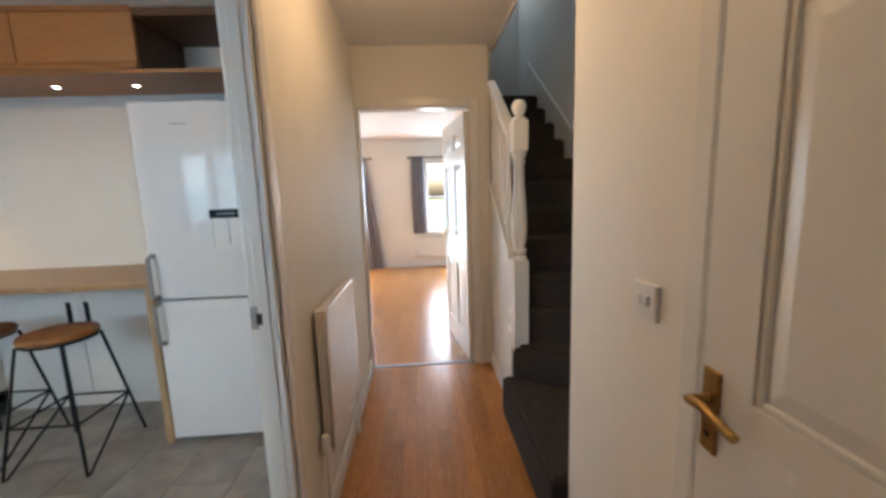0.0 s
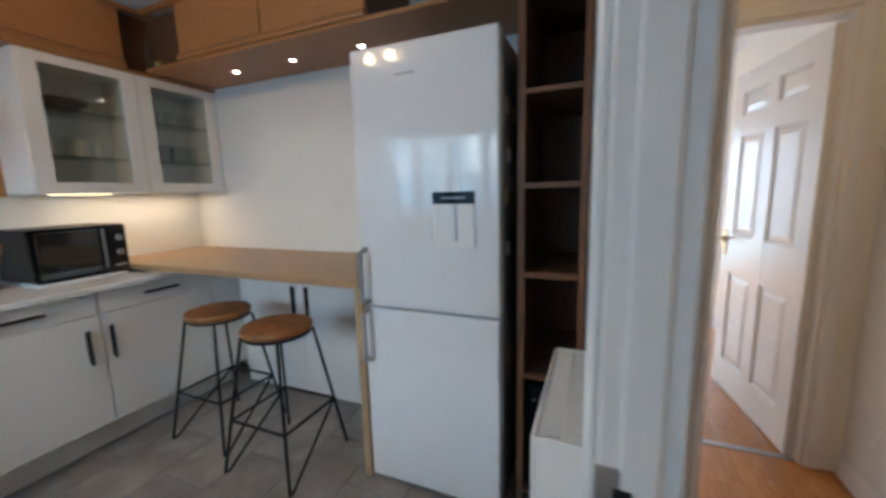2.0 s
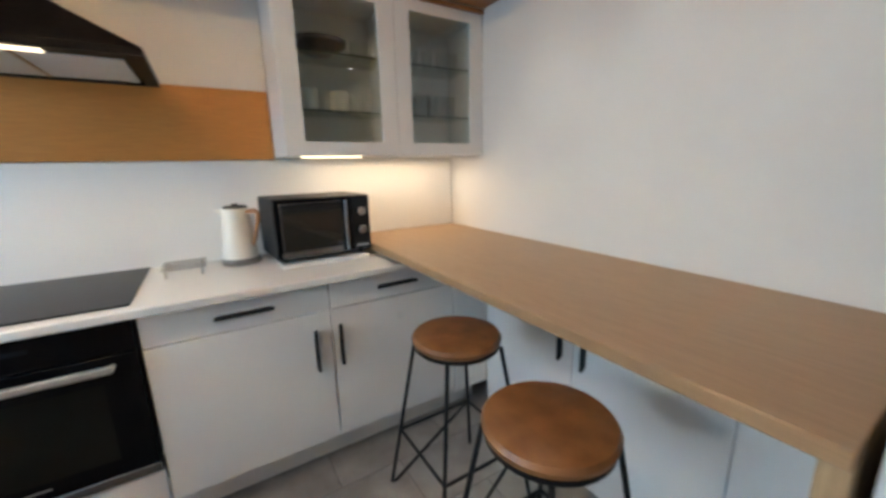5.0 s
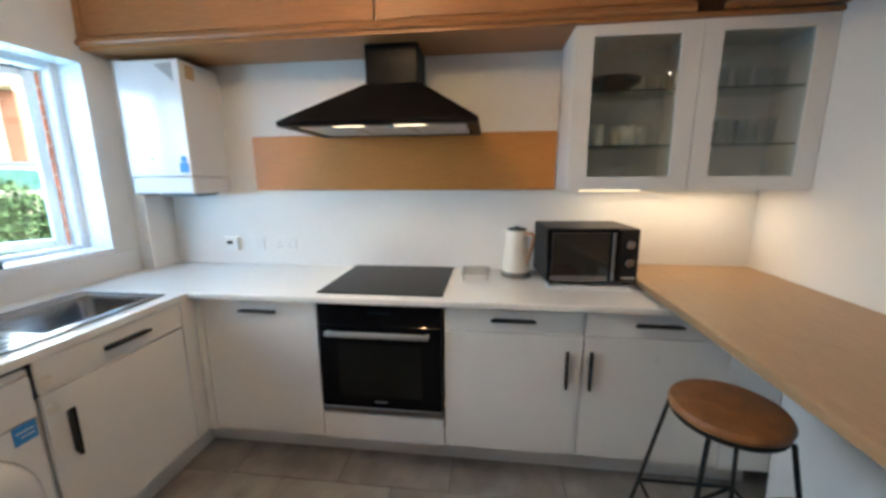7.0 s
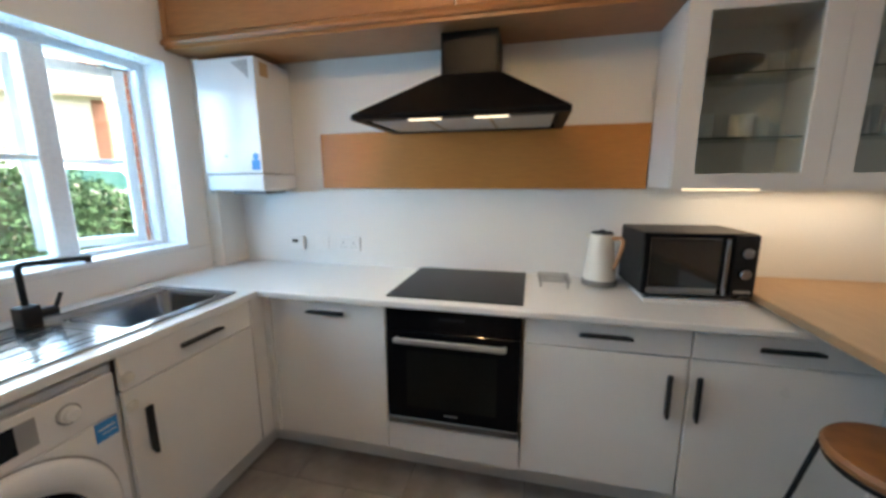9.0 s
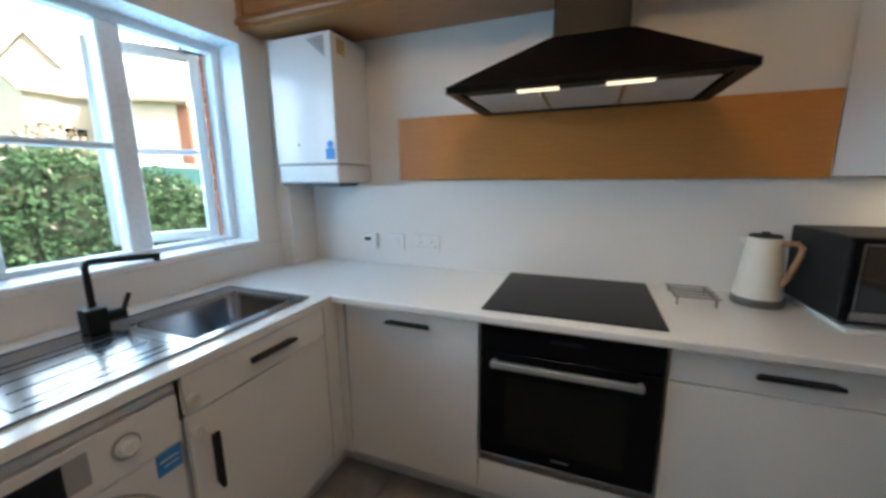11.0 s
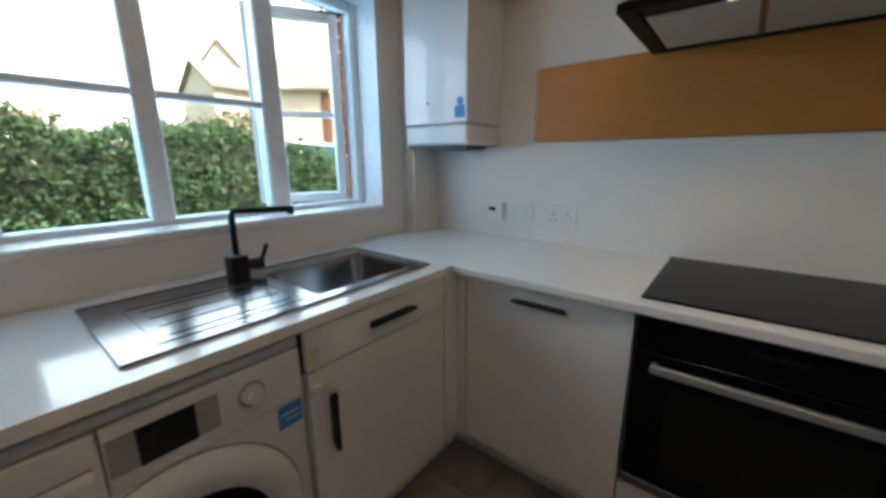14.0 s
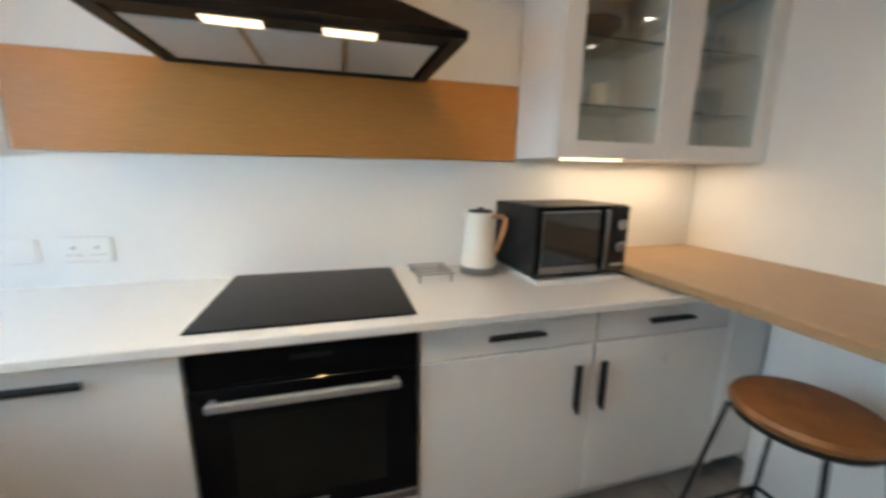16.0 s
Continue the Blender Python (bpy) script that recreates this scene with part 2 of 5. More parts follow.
def solo(name, bm, material, label, category, kind="", group="", smooth=False):
    """A top-level object of one mesh, its origin at its base."""
    lo = Vector([min(v.co[i] for v in bm.verts) for i in range(3)])
    hi = Vector([max(v.co[i] for v in bm.verts) for i in range(3)])
    base = Vector(((lo.x + hi.x) / 2, (lo.y + hi.y) / 2, lo.z))
    if kind == "structure":
        base = Vector((0, 0, 0))
    for v in bm.verts:
        v.co -= base
    ob = new(name, fin(bm, name, material, smooth))
    ob.location = base
    ORG[ob] = base
    return tagged(ob, label, category, group, kind)


def box(x0, x1, y0, y1, z0, z1, bev=0.0, seg=1, bm=None):
    bm2 = bmesh.new()
    vs = [bm2.verts.new((x, y, z)) for x in (x0, x1) for y in (y0, y1) for z in (z0, z1)]
    for f in ((0, 1, 3, 2), (4, 6, 7, 5), (0, 4, 5, 1), (2, 3, 7, 6), (0, 2, 6, 4), (1, 5, 7, 3)):
        bm2.faces.new([vs[i] for i in f])
    if bev:
        bmesh.ops.bevel(bm2, geom=bm2.edges[:], offset=bev, segments=seg, affect="EDGES", profile=0.5)
    if bm is None:
        return bm2
    join(bm, bm2)
    return bm


def join(bm, other):
    table = {v: bm.verts.new(v.co) for v in other.verts}
    for f in other.faces:
        try:
            bm.faces.new([table[v] for v in f.verts])
        except ValueError:
            pass
    other.free()
    return bm


def boxes(*rows, bev=0.0):
    bm = bmesh.new()
    for r in rows:
        box(*r, bev=bev, bm=bm)
    return bm


def lathe(cx, cy, rows, n=24, axis="z", bm=None):
    """A turned body from rows of (radius, height) round the upright through cx, cy; axis y or x lays it down (cx, cy are then the other two)."""
    bm = bm or bmesh.new()
    rings = []
    for r, h in rows:
        ring = []
        for k in range(n):
            a = 2 * math.pi * k / n
            u, w = cx + r * math.cos(a), cy + r * math.sin(a)
            ring.append(bm.verts.new({"z": (u, w, h), "y": (u, h, w), "x": (h, u, w)}[axis]))
        rings.append(ring)
    for a, b in zip(rings, rings[1:]):
        for k in range(n):
            bm.faces.new((a[k], a[(k + 1) % n], b[(k + 1) % n], b[k]))
    if rows[0][0] > 1e-4:
        bm.faces.new(rings[0][::-1])
    if rows[-1][0] > 1e-4:
        bm.faces.new(rings[-1])
    bmesh.ops.recalc_face_normals(bm, faces=bm.faces[:])
    return bm


def tube(points, r, n=10, bm=None, square=False):
    """A rod along a line of points."""
    bm = bm or bmesh.new()
    pts = [Vector(p) for p in points]
    rings = []
    n = 4 if square else n
    ref = None
    for i, p in enumerate(pts):
        d = (pts[min(i + 1, len(pts) - 1)] - pts[max(i - 1, 0)]).normalized()
        up = Vector((0, 0, 1)) if abs(d.z) < 0.9 else Vector((0, 1, 0))
        if ref is not None:
            up = ref
        s = d.cross(up).normalized()
        u = s.cross(d).normalized()
        ref = u
        off = math.pi / 4 if square else 0
        rings.append([bm.verts.new(p + r * (math.cos(off + 2 * math.pi * k / n) * s + math.sin(off + 2 * math.pi * k / n) * u)) for k in range(n)])
    for a, b in zip(rings, rings[1:]):
        for k in range(n):
            bm.faces.new((a[k], a[(k + 1) % n], b[(k + 1) % n], b[k]))
    bm.faces.new(rings[0][::-1])
    bm.faces.new(rings[-1])
    bmesh.ops.recalc_face_normals(bm, faces=bm.faces[:])
    return bm


def ring_slab(x0, x1, y0, y1, a0, a1, b0, b1, z0, z1):
    """A flat slab with a rectangular hole."""
    bm = bmesh.new()
    out, inn = ((x0, y0), (x1, y0), (x1, y1), (x0, y1)), ((a0, b0), (a1, b0), (a1, b1), (a0, b1))
    v = [[bm.verts.new((*p, z)) for p in c] for z in (z0, z1) for c in (out, inn)]
    lo, li, ho, hi = v
    for k in range(4):
        n = (k + 1) % 4
        for f in ((lo[k], lo[n], li[n], li[k]), (ho[k], ho[n], hi[n], hi[k]), (lo[k], lo[n], ho[n], ho[k]), (li[k], li[n], hi[n], hi[k])):
            bm.faces.new(f)
    bmesh.ops.recalc_face_normals(bm, faces=bm.faces[:])
    return bm


def prism(outline, axis, a, b, bm=None):
    """An outline of (u, w) pushed out along an axis from a to b; u, w are the other two axes in x, y, z order."""
    bm = bm or bmesh.new()
    put = {"x": lambda u, w, d: (d, u, w), "y": lambda u, w, d: (u, d, w), "z": lambda u, w, d: (u, w, d)}[axis]
    lo = [bm.verts.new(put(u, w, a)) for u, w in outline]
    hi = [bm.verts.new(put(u, w, b)) for u, w in outline]
    bm.faces.new(lo)
    bm.faces.new(hi[::-1])
    n = len(outline)
    for k in range(n):
        bm.faces.new((lo[k], hi[k], hi[(k + 1) % n], lo[(k + 1) % n]))
    bmesh.ops.recalc_face_normals(bm, faces=bm.faces[:])
    return bm


def hull(points):
    bm = bmesh.new()
    for p in points:
        bm.verts.new(p)
    bmesh.ops.convex_hull(bm, input=bm.verts[:])
    bmesh.ops.recalc_face_normals(bm, faces=bm.faces[:])
    return bm


def structure(name, bm, material, label, category):
    return solo(name, bm, material, label, category, "structure")

# ---- structure ----
H = 2.44
structure("wall_west", boxes((-0.15, 0.035, 2.027, 5.03, -0.15, H), (-0.15, 0.035, 1.05, 2.027, -0.15, 1.345), (-0.15, 0.004, 1.05, 2.027, 1.345, H), (-0.15, 0, 5.03, 9.45, -0.15, H)), WALL, "plain white plastered kitchen wall", "wall")
structure("wall_window", boxes((0, 0.385, 1.17, 1.36, -0.15, H), (0.385, 2.15, 1.17, 1.36, -0.15, 1.04), (0.385, 2.15, 1.17, 1.36, 2.02, H), (2.15, 4.85, 1.17, 1.36, -0.15, H)), WALL, "white plastered wall with a wide window opening", "wall")
structure("wall_brick_leaf", boxes((0, 0.37, 1.055, 1.17, -0.15, H), (0.37, 2.165, 1.055, 1.17, -0.15, 1.03), (0.37, 2.165, 1.055, 1.17, 2.04, H), (2.165, 4.85, 1.055, 1.17, -0.15, H)), MORTAR, "outer brick leaf round the kitchen window", "wall")
structure("wall_kitchen_north", box(0, 2.96, 4.80, 4.93, 0, H), WALL, "smooth white kitchen wall above the oak bar", "wall")
structure("wall_hall", boxes((2.96, 3.035, 1.36, 2.36, 0, H), (2.96, 3.035, 3.21, 4.93, 0, H), (2.96, 3.035, 2.36, 3.21, 2.04, H)), HALLW, "cream partition wall with an open doorway to the kitchen", "wall")
structure("wall_hall_end", boxes((0, 3.03, 4.93, 5.03, 0, H), (3.03, 3.90, 4.93, 5.03, 2.03, H), (3.90, 4.02, 4.93, 5.03, 0, H)), HALLW, "cream wall above and beside the living room door", "wall")
structure("wall_hall_right", boxes((4.02, 4.12, 1.36, 1.90, 0, H), (4.02, 4.12, 1.90, 2.70, 2.02, H), (4.02, 4.12, 2.70, 3.36, 0, H), (4.12, 4.85, 3.26, 3.36, 0, 4.9)), HALLW, "cream hall wall with a light switch and a door", "wall")
structure("wall_cupboard", boxes((4.12, 4.16, 1.36, 3.26, 0, H)), HALLW, "plain wall closing the cupboard behind the door", "wall")
structure("wall_east", box(4.85, 5.0, 1.05, 9.45, -0.15, 4.9), STAIRW, "pale grey stairwell wall", "wall")
structure("wall_stair_inner", box(4.0, 4.06, 5.03, 7.2, 0, H), HALLW, "white wall between living room and stairs", "wall")
# The opening high up is added, out of view, to let light in.
structure("wall_stair_end", boxes((4.06, 4.85, 7.2, 7.3, 0, 4.02), (4.06, 4.10, 7.2, 7.3, 4.02, 4.78), (4.80, 4.85, 7.2, 7.3, 4.02, 4.78), (4.06, 4.85, 7.2, 7.3, 4.78, 4.9)), STAIRW, "plain wall at the top of the stairs with an added unseen opening for light", "wall")
structure("wall_upper_landing", boxes((3.98, 4.06, 3.36, 7.3, H + 0.12, 4.9), (4.02, 4.12, 3.26, 3.36, H, 4.9)), STAIRW, "plain upper stairwell wall", "wall")
# Slab runs on past the end wall, unseen, to keep sun off the stairs.
structure("ceiling_stairwell", box(2.2, 5.0, 3.26, 9.8, 4.9, 5.0), CEIL, "white stairwell ceiling high above the stairs, extended outside as an unseen sun block", "ceiling")
structure("wall_living_north", boxes((0, 0.85, 9.30, 9.45, -0.15, H), (0.85, 2.32, 9.30, 9.45, 2.06, H), (2.32, 3.60, 9.30, 9.45, -0.15, H), (3.60, 4.42, 9.30, 9.45, -0.15, 0.68), (3.60, 4.42, 9.30, 9.45, 2.02, H), (4.42, 4.85, 9.30, 9.45, -0.15, H)), HALLW, "bright white living room wall with a window and a glazed door", "wall")
structure("ceiling_kitchen", box(-0.15, 3.035, 1.05, 5.03, H, H + 0.12), CEIL, "white kitchen ceiling", "ceiling")
structure("ceiling_hall", boxes((3.035, 4.06, 1.05, 5.03, H, H + 0.12), (4.06, 4.85, 1.05, 3.26, H, H + 0.12)), CEIL, "cream-lit white hall ceiling", "ceiling")
structure("ceiling_living", boxes((-0.15, 4.06, 5.03, 9.45, H, H + 0.12), (4.06, 4.85, 7.3, 9.45, H, H + 0.12)), CEIL, "bright white living room ceiling", "ceiling")
structure("trim_stair_opening", boxes((4.06, 4.075, 3.36, 5.03, H - 0.02, H + 0.14)), GLOSSW, "white trim along the stair opening in the ceiling", "trim")
structure("floor_slab", boxes((-0.15, 5.0, 1.05, 9.45, -0.15, -0.012)), GROUT, "concrete floor under tiles and laminate", "floor")
floor_k = structure("floor_kitchen", box(0, 2.97, 1.36, 4.93, -0.012, -0.004), GROUT, "grey stone-look tiled kitchen floor with dark grout", "floor")
floor_h = structure("floor_hall", box(2.97, 4.85, 1.36, 4.95, -0.012, -0.009), GROUT, "orange oak laminate hall floor", "floor")
floor_l = structure("floor_living", box(0, 4.85, 4.99, 9.30, -0.012, -0.009), GROUT, "orange oak laminate living room floor", "floor")
structure("trim_threshold", boxes((3.03, 3.90, 4.95, 4.99, -0.009, 0.004), bev=0.002), SATIN, "pale metal threshold strip under the living room door", "trim")
structure("trim_kitchen_threshold", boxes((2.955, 2.985, 2.36, 3.21, -0.004, 0.005), bev=0.002), STEEL, "metal threshold strip in the kitchen doorway", "trim")


def skirting(name, rows):
    bm = bmesh.new()
    for x0, x1, y0, y1 in rows:
        box(x0, x1, y0, y1, 0, 0.085, bm=bm)
        sx, sy = ((x1 - x0) * 0.3, 0) if x1 - x0 < y1 - y0 else (0, (y1 - y0) * 0.3)
        box(x0 + sx, x1 - sx, y0 + sy, y1 - sy, 0.085, 0.10, bm=bm)
    structure(name, bm, GLOSSW, "white moulded skirting board", "baseboard")


skirting("baseboard_hall", [(3.035, 3.051, 3.27, 4.91), (4.004, 4.02, 1.36, 1.85), (4.004, 4.02, 2.76, 3.36), (4.004, 4.02, 4.33, 4.91), (3.035, 3.051, 1.36, 2.30)])
skirting("baseboard_living", [(2.32, 3.60, 9.284, 9.30), (3.60, 4.85, 9.284, 9.30), (3.984, 4.0, 5.05, 7.2), (0, 0.016, 5.03, 9.28)])


def door_frame(name, axis, lo, hi, wall0, wall1, top, label):
    """Lining and architraves round an opening; lo, hi along the wall, wall0, wall1 across it."""
    fr = thing(name, ((lo + hi) / 2, (wall0 + wall1) / 2, 0) if axis == "x" else ((wall0 + wall1) / 2, (lo + hi) / 2, 0), label, "door frame", kind="structure")

    def b(u0, u1, w0, w1, z0, z1, bev=0.003):
        return box(u0, u1, w0, w1, z0, z1, bev) if axis == "x" else box(w0, w1, u0, u1, z0, z1, bev)

    for u0, u1 in ((lo, lo + 0.025), (hi - 0.025, hi)):
        part("jamb", b(u0, u1, wall0 - 0.002, wall1 + 0.002, 0, top), GLOSSW, fr)
    part("head", b(lo + 0.025, hi - 0.025, wall0 - 0.002, wall1 + 0.002, top - 0.025, top), GLOSSW, fr)
    mid = (wall0 + wall1) / 2
    for u0, u1 in ((lo + 0.025, lo + 0.030), (hi - 0.030, hi - 0.025)):
        part("door_stop", b(u0, u1, mid - 0.018, mid + 0.018, 0, top - 0.025, 0.002), GLOSSW, fr)
    for w0, w1 in ((wall0 - 0.016, wall0 - 0.002), (wall1 + 0.002, wall1 + 0.016)):
        for u0, u1 in ((lo - 0.045, lo + 0.008), (hi - 0.008, hi + 0.045)):
            bm = b(u0, u1, w0, w1, 0, top + 0.045, 0.005)
            part("architrave", bm, GLOSSW, fr)
        part("architrave_head", b(lo + 0.008, hi - 0.008, w0, w1, top - 0.008, top + 0.045), GLOSSW, fr)
    return fr


kf = door_frame("door_frame_kitchen", "y", 2.36, 3.21, 2.96, 3.035, 2.04, "white gloss door frame of the kitchen doorway with a metal strike plate")
part("strike_plate", boxes((2.957, 3.004, 3.181, 3.185, 0.985, 1.055), bev=0.001), SATIN, kf, "dull metal strike plate")
part("latch_hole", boxes((2.974, 2.992, 3.179, 3.181, 1.000, 1.035)), BLACK, kf)
lf = door_frame("door_frame_living", "x", 3.03, 3.90, 4.93, 5.03, 2.03, "white gloss frame of the living room doorway")
cf = door_frame("door_frame_cupboard", "y", 1.90, 2.72, 4.02, 4.12, 2.02, "white gloss frame round the closed hall door")


def panel_door(name, base, rz, width, label, handle_side, mat_handle):
    """A six-panel door in its own space: x along the leaf from the hinge, y through it."""
    d = thing(name, base, label, "door", rz=rz, local=True)
    t, hgt = 0.036, 1.985
    s = 0.105
    cols = [(s, width / 2 - 0.05), (width / 2 + 0.05, width - s)]
    rws = [(0.20, 0.78), (1.02, 1.62), (1.74, 1.87)]
    bm = bmesh.new()
    xs = [0, cols[0][0], cols[0][1], cols[1][0], cols[1][1], width]
    for i in (0, 2, 4):
        box(xs[i], xs[i + 1], 0, t, 0.008, hgt, bm=bm)
    zs = [0.008, 0.20, 0.78, 1.02, 1.62, 1.74, 1.87, hgt]
    for c0, c1 in cols:
        for i in (0, 2, 4, 6):
            box(c0, c1, 0.0005, t - 0.0005, zs[i], zs[i + 1], bm=bm)
    part("leaf", bm, GLOSSW, d)
    for c0, c1 in cols:
        for z0, z1 in rws:
            pb = box(c0, c1, 0.011, t - 0.011, z0, z1)
            e, f = 0.012, 0.045
            for y0, y1, yo in ((0.011, 0.011, 0.004), (t - 0.011, t - 0.011, t - 0.004)):
                lo = [pb.verts.new(p) for p in ((c0 + e, y0, z0 + e), (c1 - e, y0, z0 + e), (c1 - e, y0, z1 - e), (c0 + e, y0, z1 - e))]
                hi = [pb.verts.new(p) for p in ((c0 + f, yo, z0 + f), (c1 - f, yo, z0 + f), (c1 - f, yo, z1 - f), (c0 + f, yo, z1 - f))]
                for k in range(4):
                    pb.faces.new((lo[k], lo[(k + 1) % 4], hi[(k + 1) % 4], hi[k]))
                pb.faces.new(hi)
            bmesh.ops.recalc_face_normals(pb, faces=pb.faces[:])
            part("panel", pb, GLOSSW, d)
            for yo in (0.004, t - 0.012):
                mo = bmesh.new()
                m = 0.014
                box(c0, c0 + m, yo, yo + 0.008, z0, z1, 0.003, bm=mo)
                box(c1 - m, c1, yo, yo + 0.008, z0, z1, 0.003, bm=mo)
                box(c0 + m, c1 - m, yo, yo + 0.008, z0, z0 + m, 0.003, bm=mo)
                box(c0 + m, c1 - m, yo, yo + 0.008, z1 - m, z1, 0.003, bm=mo)
                part("moulding", mo, GLOSSW, d)
    hx = width - 0.028
    for y0, y1, yl in ((-0.006, 0.0, -0.045), (t, t + 0.006, t + 0.045)):
        hd = part("door_handle", box(hx - 0.02, hx + 0.02, y0, y1, 0.885, 1.045, 0.003), mat_handle, d, "worn brass lever handle on a plate")
        ys = y0 if yl < 0 else y1
        part("lever", tube([(hx, ys, 0.99), (hx, yl, 0.99), (hx - 0.03, yl, 0.994), (hx - 0.06, yl, 0.988), (hx - 0.10, yl, 0.98)], 0.009), mat_handle, hd, smooth=True)
        part("keyhole", lathe(hx, 0.92, [(0.006, y0 - 0.001), (0.006, y1 + 0.001)], 10, "y"), BLACK, hd)
    for hz in (0.31, 1.80):
        part("hinge", lathe(-0.004, -0.004, [(0.007, hz - 0.045), (0.007, hz + 0.045)], 10), BRASS, d, "brass hinge", True)
    return d


panel_door("door_living", (3.872, 4.985, 0), 98.2, 0.80, "white six-panel door standing open into the living room", 1, BRASS)
panel_door("door_cupboard", (4.03, 1.93, 0), 90, 0.76, "white six-panel hall door with brass lever handle, closed", 1, BRASS)

# ---- staircase ----
stairs = thing("staircase", (4.05, 4.3, 0), "dark carpeted staircase with white balustrade", "staircase")
Z = [0.24, 0.45, 0.655, 0.86] + [1.06 + 0.197 * k for k in range(8)]
R1 = ((3.93, 4.235), (3.93, 3.365))
left = [(4.03, 4.24), (4.03, 4.24), (4.06, 4.24), (4.06, 4.30), (4.06, 4.38)]
right = [(3.93, 3.365), (4.845, 3.70), (4.845, 4.19), (4.845, 4.35), (4.845, 4.50)]
for k in range(7):
    left.append((4.06, 4.70 + 0.267 * k)), right.append((4.845, 4.767 + 0.267 * k))
END = 6.75
for k, z in enumerate(Z):
    z0 = 0.0 if k == 0 else Z[k - 1] - 0.02
    if k == 0:
        out = [(3.95, 3.365), (3.95, 4.235), (4.07, 4.235), (4.845, 4.6), (4.845, 3.365)]
    elif k == 1:
        out = [(4.02, 4.20), (4.06, 4.62), (4.845, 4.62), (4.845, 3.70)]
    else:
        (lx, ly), (rx, ry) = left[k], right[k]
        out = [(lx, ly), (lx, min(ly + 0.75, END)), (rx, min(ry + 0.75, END)), (rx, ry)]
    bm = prism(out, "z", z0, z)
    top = [e for e in bm.edges if all(abs(v.co.z - z) < 1e-4 for v in e.verts)]
    bmesh.ops.bevel(bm, geom=top, offset=0.018, segments=3, affect="EDGES")
    part("step", bm, CARPET, stairs, smooth=True)
part("string_wall", prism([(4.29, 0), (4.93, 0), (4.93, 1.43), (4.29, 0.97)], "x", 4.02, 4.055), GLOSSW, stairs, "white panelled side of the stairs")
part("base_rail", prism([(4.285, 0.97), (4.93, 1.43), (4.93, 1.475), (4.285, 1.015)], "x", 4.005, 4.075), GLOSSW, stairs)
part("handrail", prism([(4.285, 1.66), (4.93, 2.13), (4.93, 2.19), (4.285, 1.72)], "x", 4.01, 4.07), GLOSSW, stairs)
nw = bmesh.new()
nx, ny = 4.065, 4.245
box(nx - 0.045, nx + 0.045, ny - 0.045, ny + 0.045, 0.40, 0.97, 0.004, bm=nw)
lathe(nx, ny, [(0.040, 0.97), (0.044, 0.985), (0.030, 1.0), (0.042, 1.015), (0.042, 1.03), (0.030, 1.045), (0.042, 1.09), (0.046, 1.16), (0.042, 1.26), (0.032, 1.40), (0.028, 1.52), (0.036, 1.545), (0.030, 1.56), (0.042, 1.58), (0.042, 1.60)], 20, bm=nw)
box(nx - 0.045, nx + 0.045, ny - 0.045, ny + 0.045, 1.60, 1.775, 0.006, bm=nw)
lathe(nx, ny, [(0.036, 1.775), (0.040, 1.79), (0.022, 1.80), (0.032, 1.815), (0.042, 1.84), (0.040, 1.865), (0.026, 1.885), (0.001, 1.893)], 20, bm=nw)
part("newel_post", nw, GLOSSW, stairs, "turned white newel post with a ball top", True)
for k in range(5):
    by = 4.39 + 0.115 * k
    zb, zt = 0.995 + (by - 4.285) * 0.713, 1.675 + (by - 4.285) * 0.728
    bm = box(4.025, 4.055, by - 0.015, by + 0.015, zb, zb + 0.14, 0.002)
    hgt = zt - zb
    lathe(4.04, by, [(0.014, zb + 0.14), (0.018, zb + 0.17), (0.012, zb + 0.18), (0.019, zb + 0.27), (0.013, zb + hgt - 0.20), (0.018, zb + hgt - 0.17), (0.013, zb + hgt - 0.15)], 12, bm=bm)
    box(4.025, 4.055, by - 0.015, by + 0.015, zt - 0.15, zt + 0.01, 0.002, bm=bm)
    part("baluster", bm, GLOSSW, stairs, smooth=True)
part("wall_string", prism([(4.45, 1.05), (4.45, 1.22), (6.75, 2.92), (6.75, 2.75)], "x", 4.832, 4.849), GLOSSW, stairs, "white sloping skirting on the stair wall")
part("wall_string_low", boxes((4.13, 4.845, 3.362, 3.378, 0.24, 0.62)), GLOSSW, stairs)

# ---- kitchen window ----
win = thing("window_kitchen", (1.25, 1.2, 1.065), "wide white plastic four-light kitchen window with an open casement", "window", kind="structure")
WZ0, WZ1 = 1.045, 2.02


def rect_frame(x0, x1, y0, y1, z0, z1, w, bev=0.006):
    return boxes((x0, x0 + w, y0, y1, z0, z1), (x1 - w, x1, y0, y1, z0, z1), (x0 + w, x1 - w, y0 + 0.0005, y1 - 0.0005, z0, z0 + w), (x0 + w, x1 - w, y0 + 0.0005, y1 - 0.0005, z1 - w, z1), bev=bev)


part("window_frame", rect_frame(0.385, 2.15, 1.15, 1.22, WZ0, WZ1, 0.045), UPVC, win)
for mx, mw in ((0.852, 0.085), (1.29, 0.07), (1.705, 0.07)):
    part("mullion", box(mx - mw / 2, mx + mw / 2, 1.15, 1.219, WZ0 + 0.045, WZ1 - 0.045, 0.006), UPVC, win)
for x0, x1 in ((0.8945, 1.255), (1.325, 1.67), (1.785, 2.06)):
    for z0, z1 in ((WZ0 + 0.05, 1.503), (1.523, WZ1 - 0.05)):
        pn = part("pane", box(x0 - 0.004, x1 + 0.004, 1.178, 1.184, z0 - 0.004, z1 + 0.004), PANE, win)
        pn.visible_shadow = False
    part("glazing_bar", box(x0, x1, 1.168, 1.212, 1.50, 1.526, 0.006), UPVC, win)
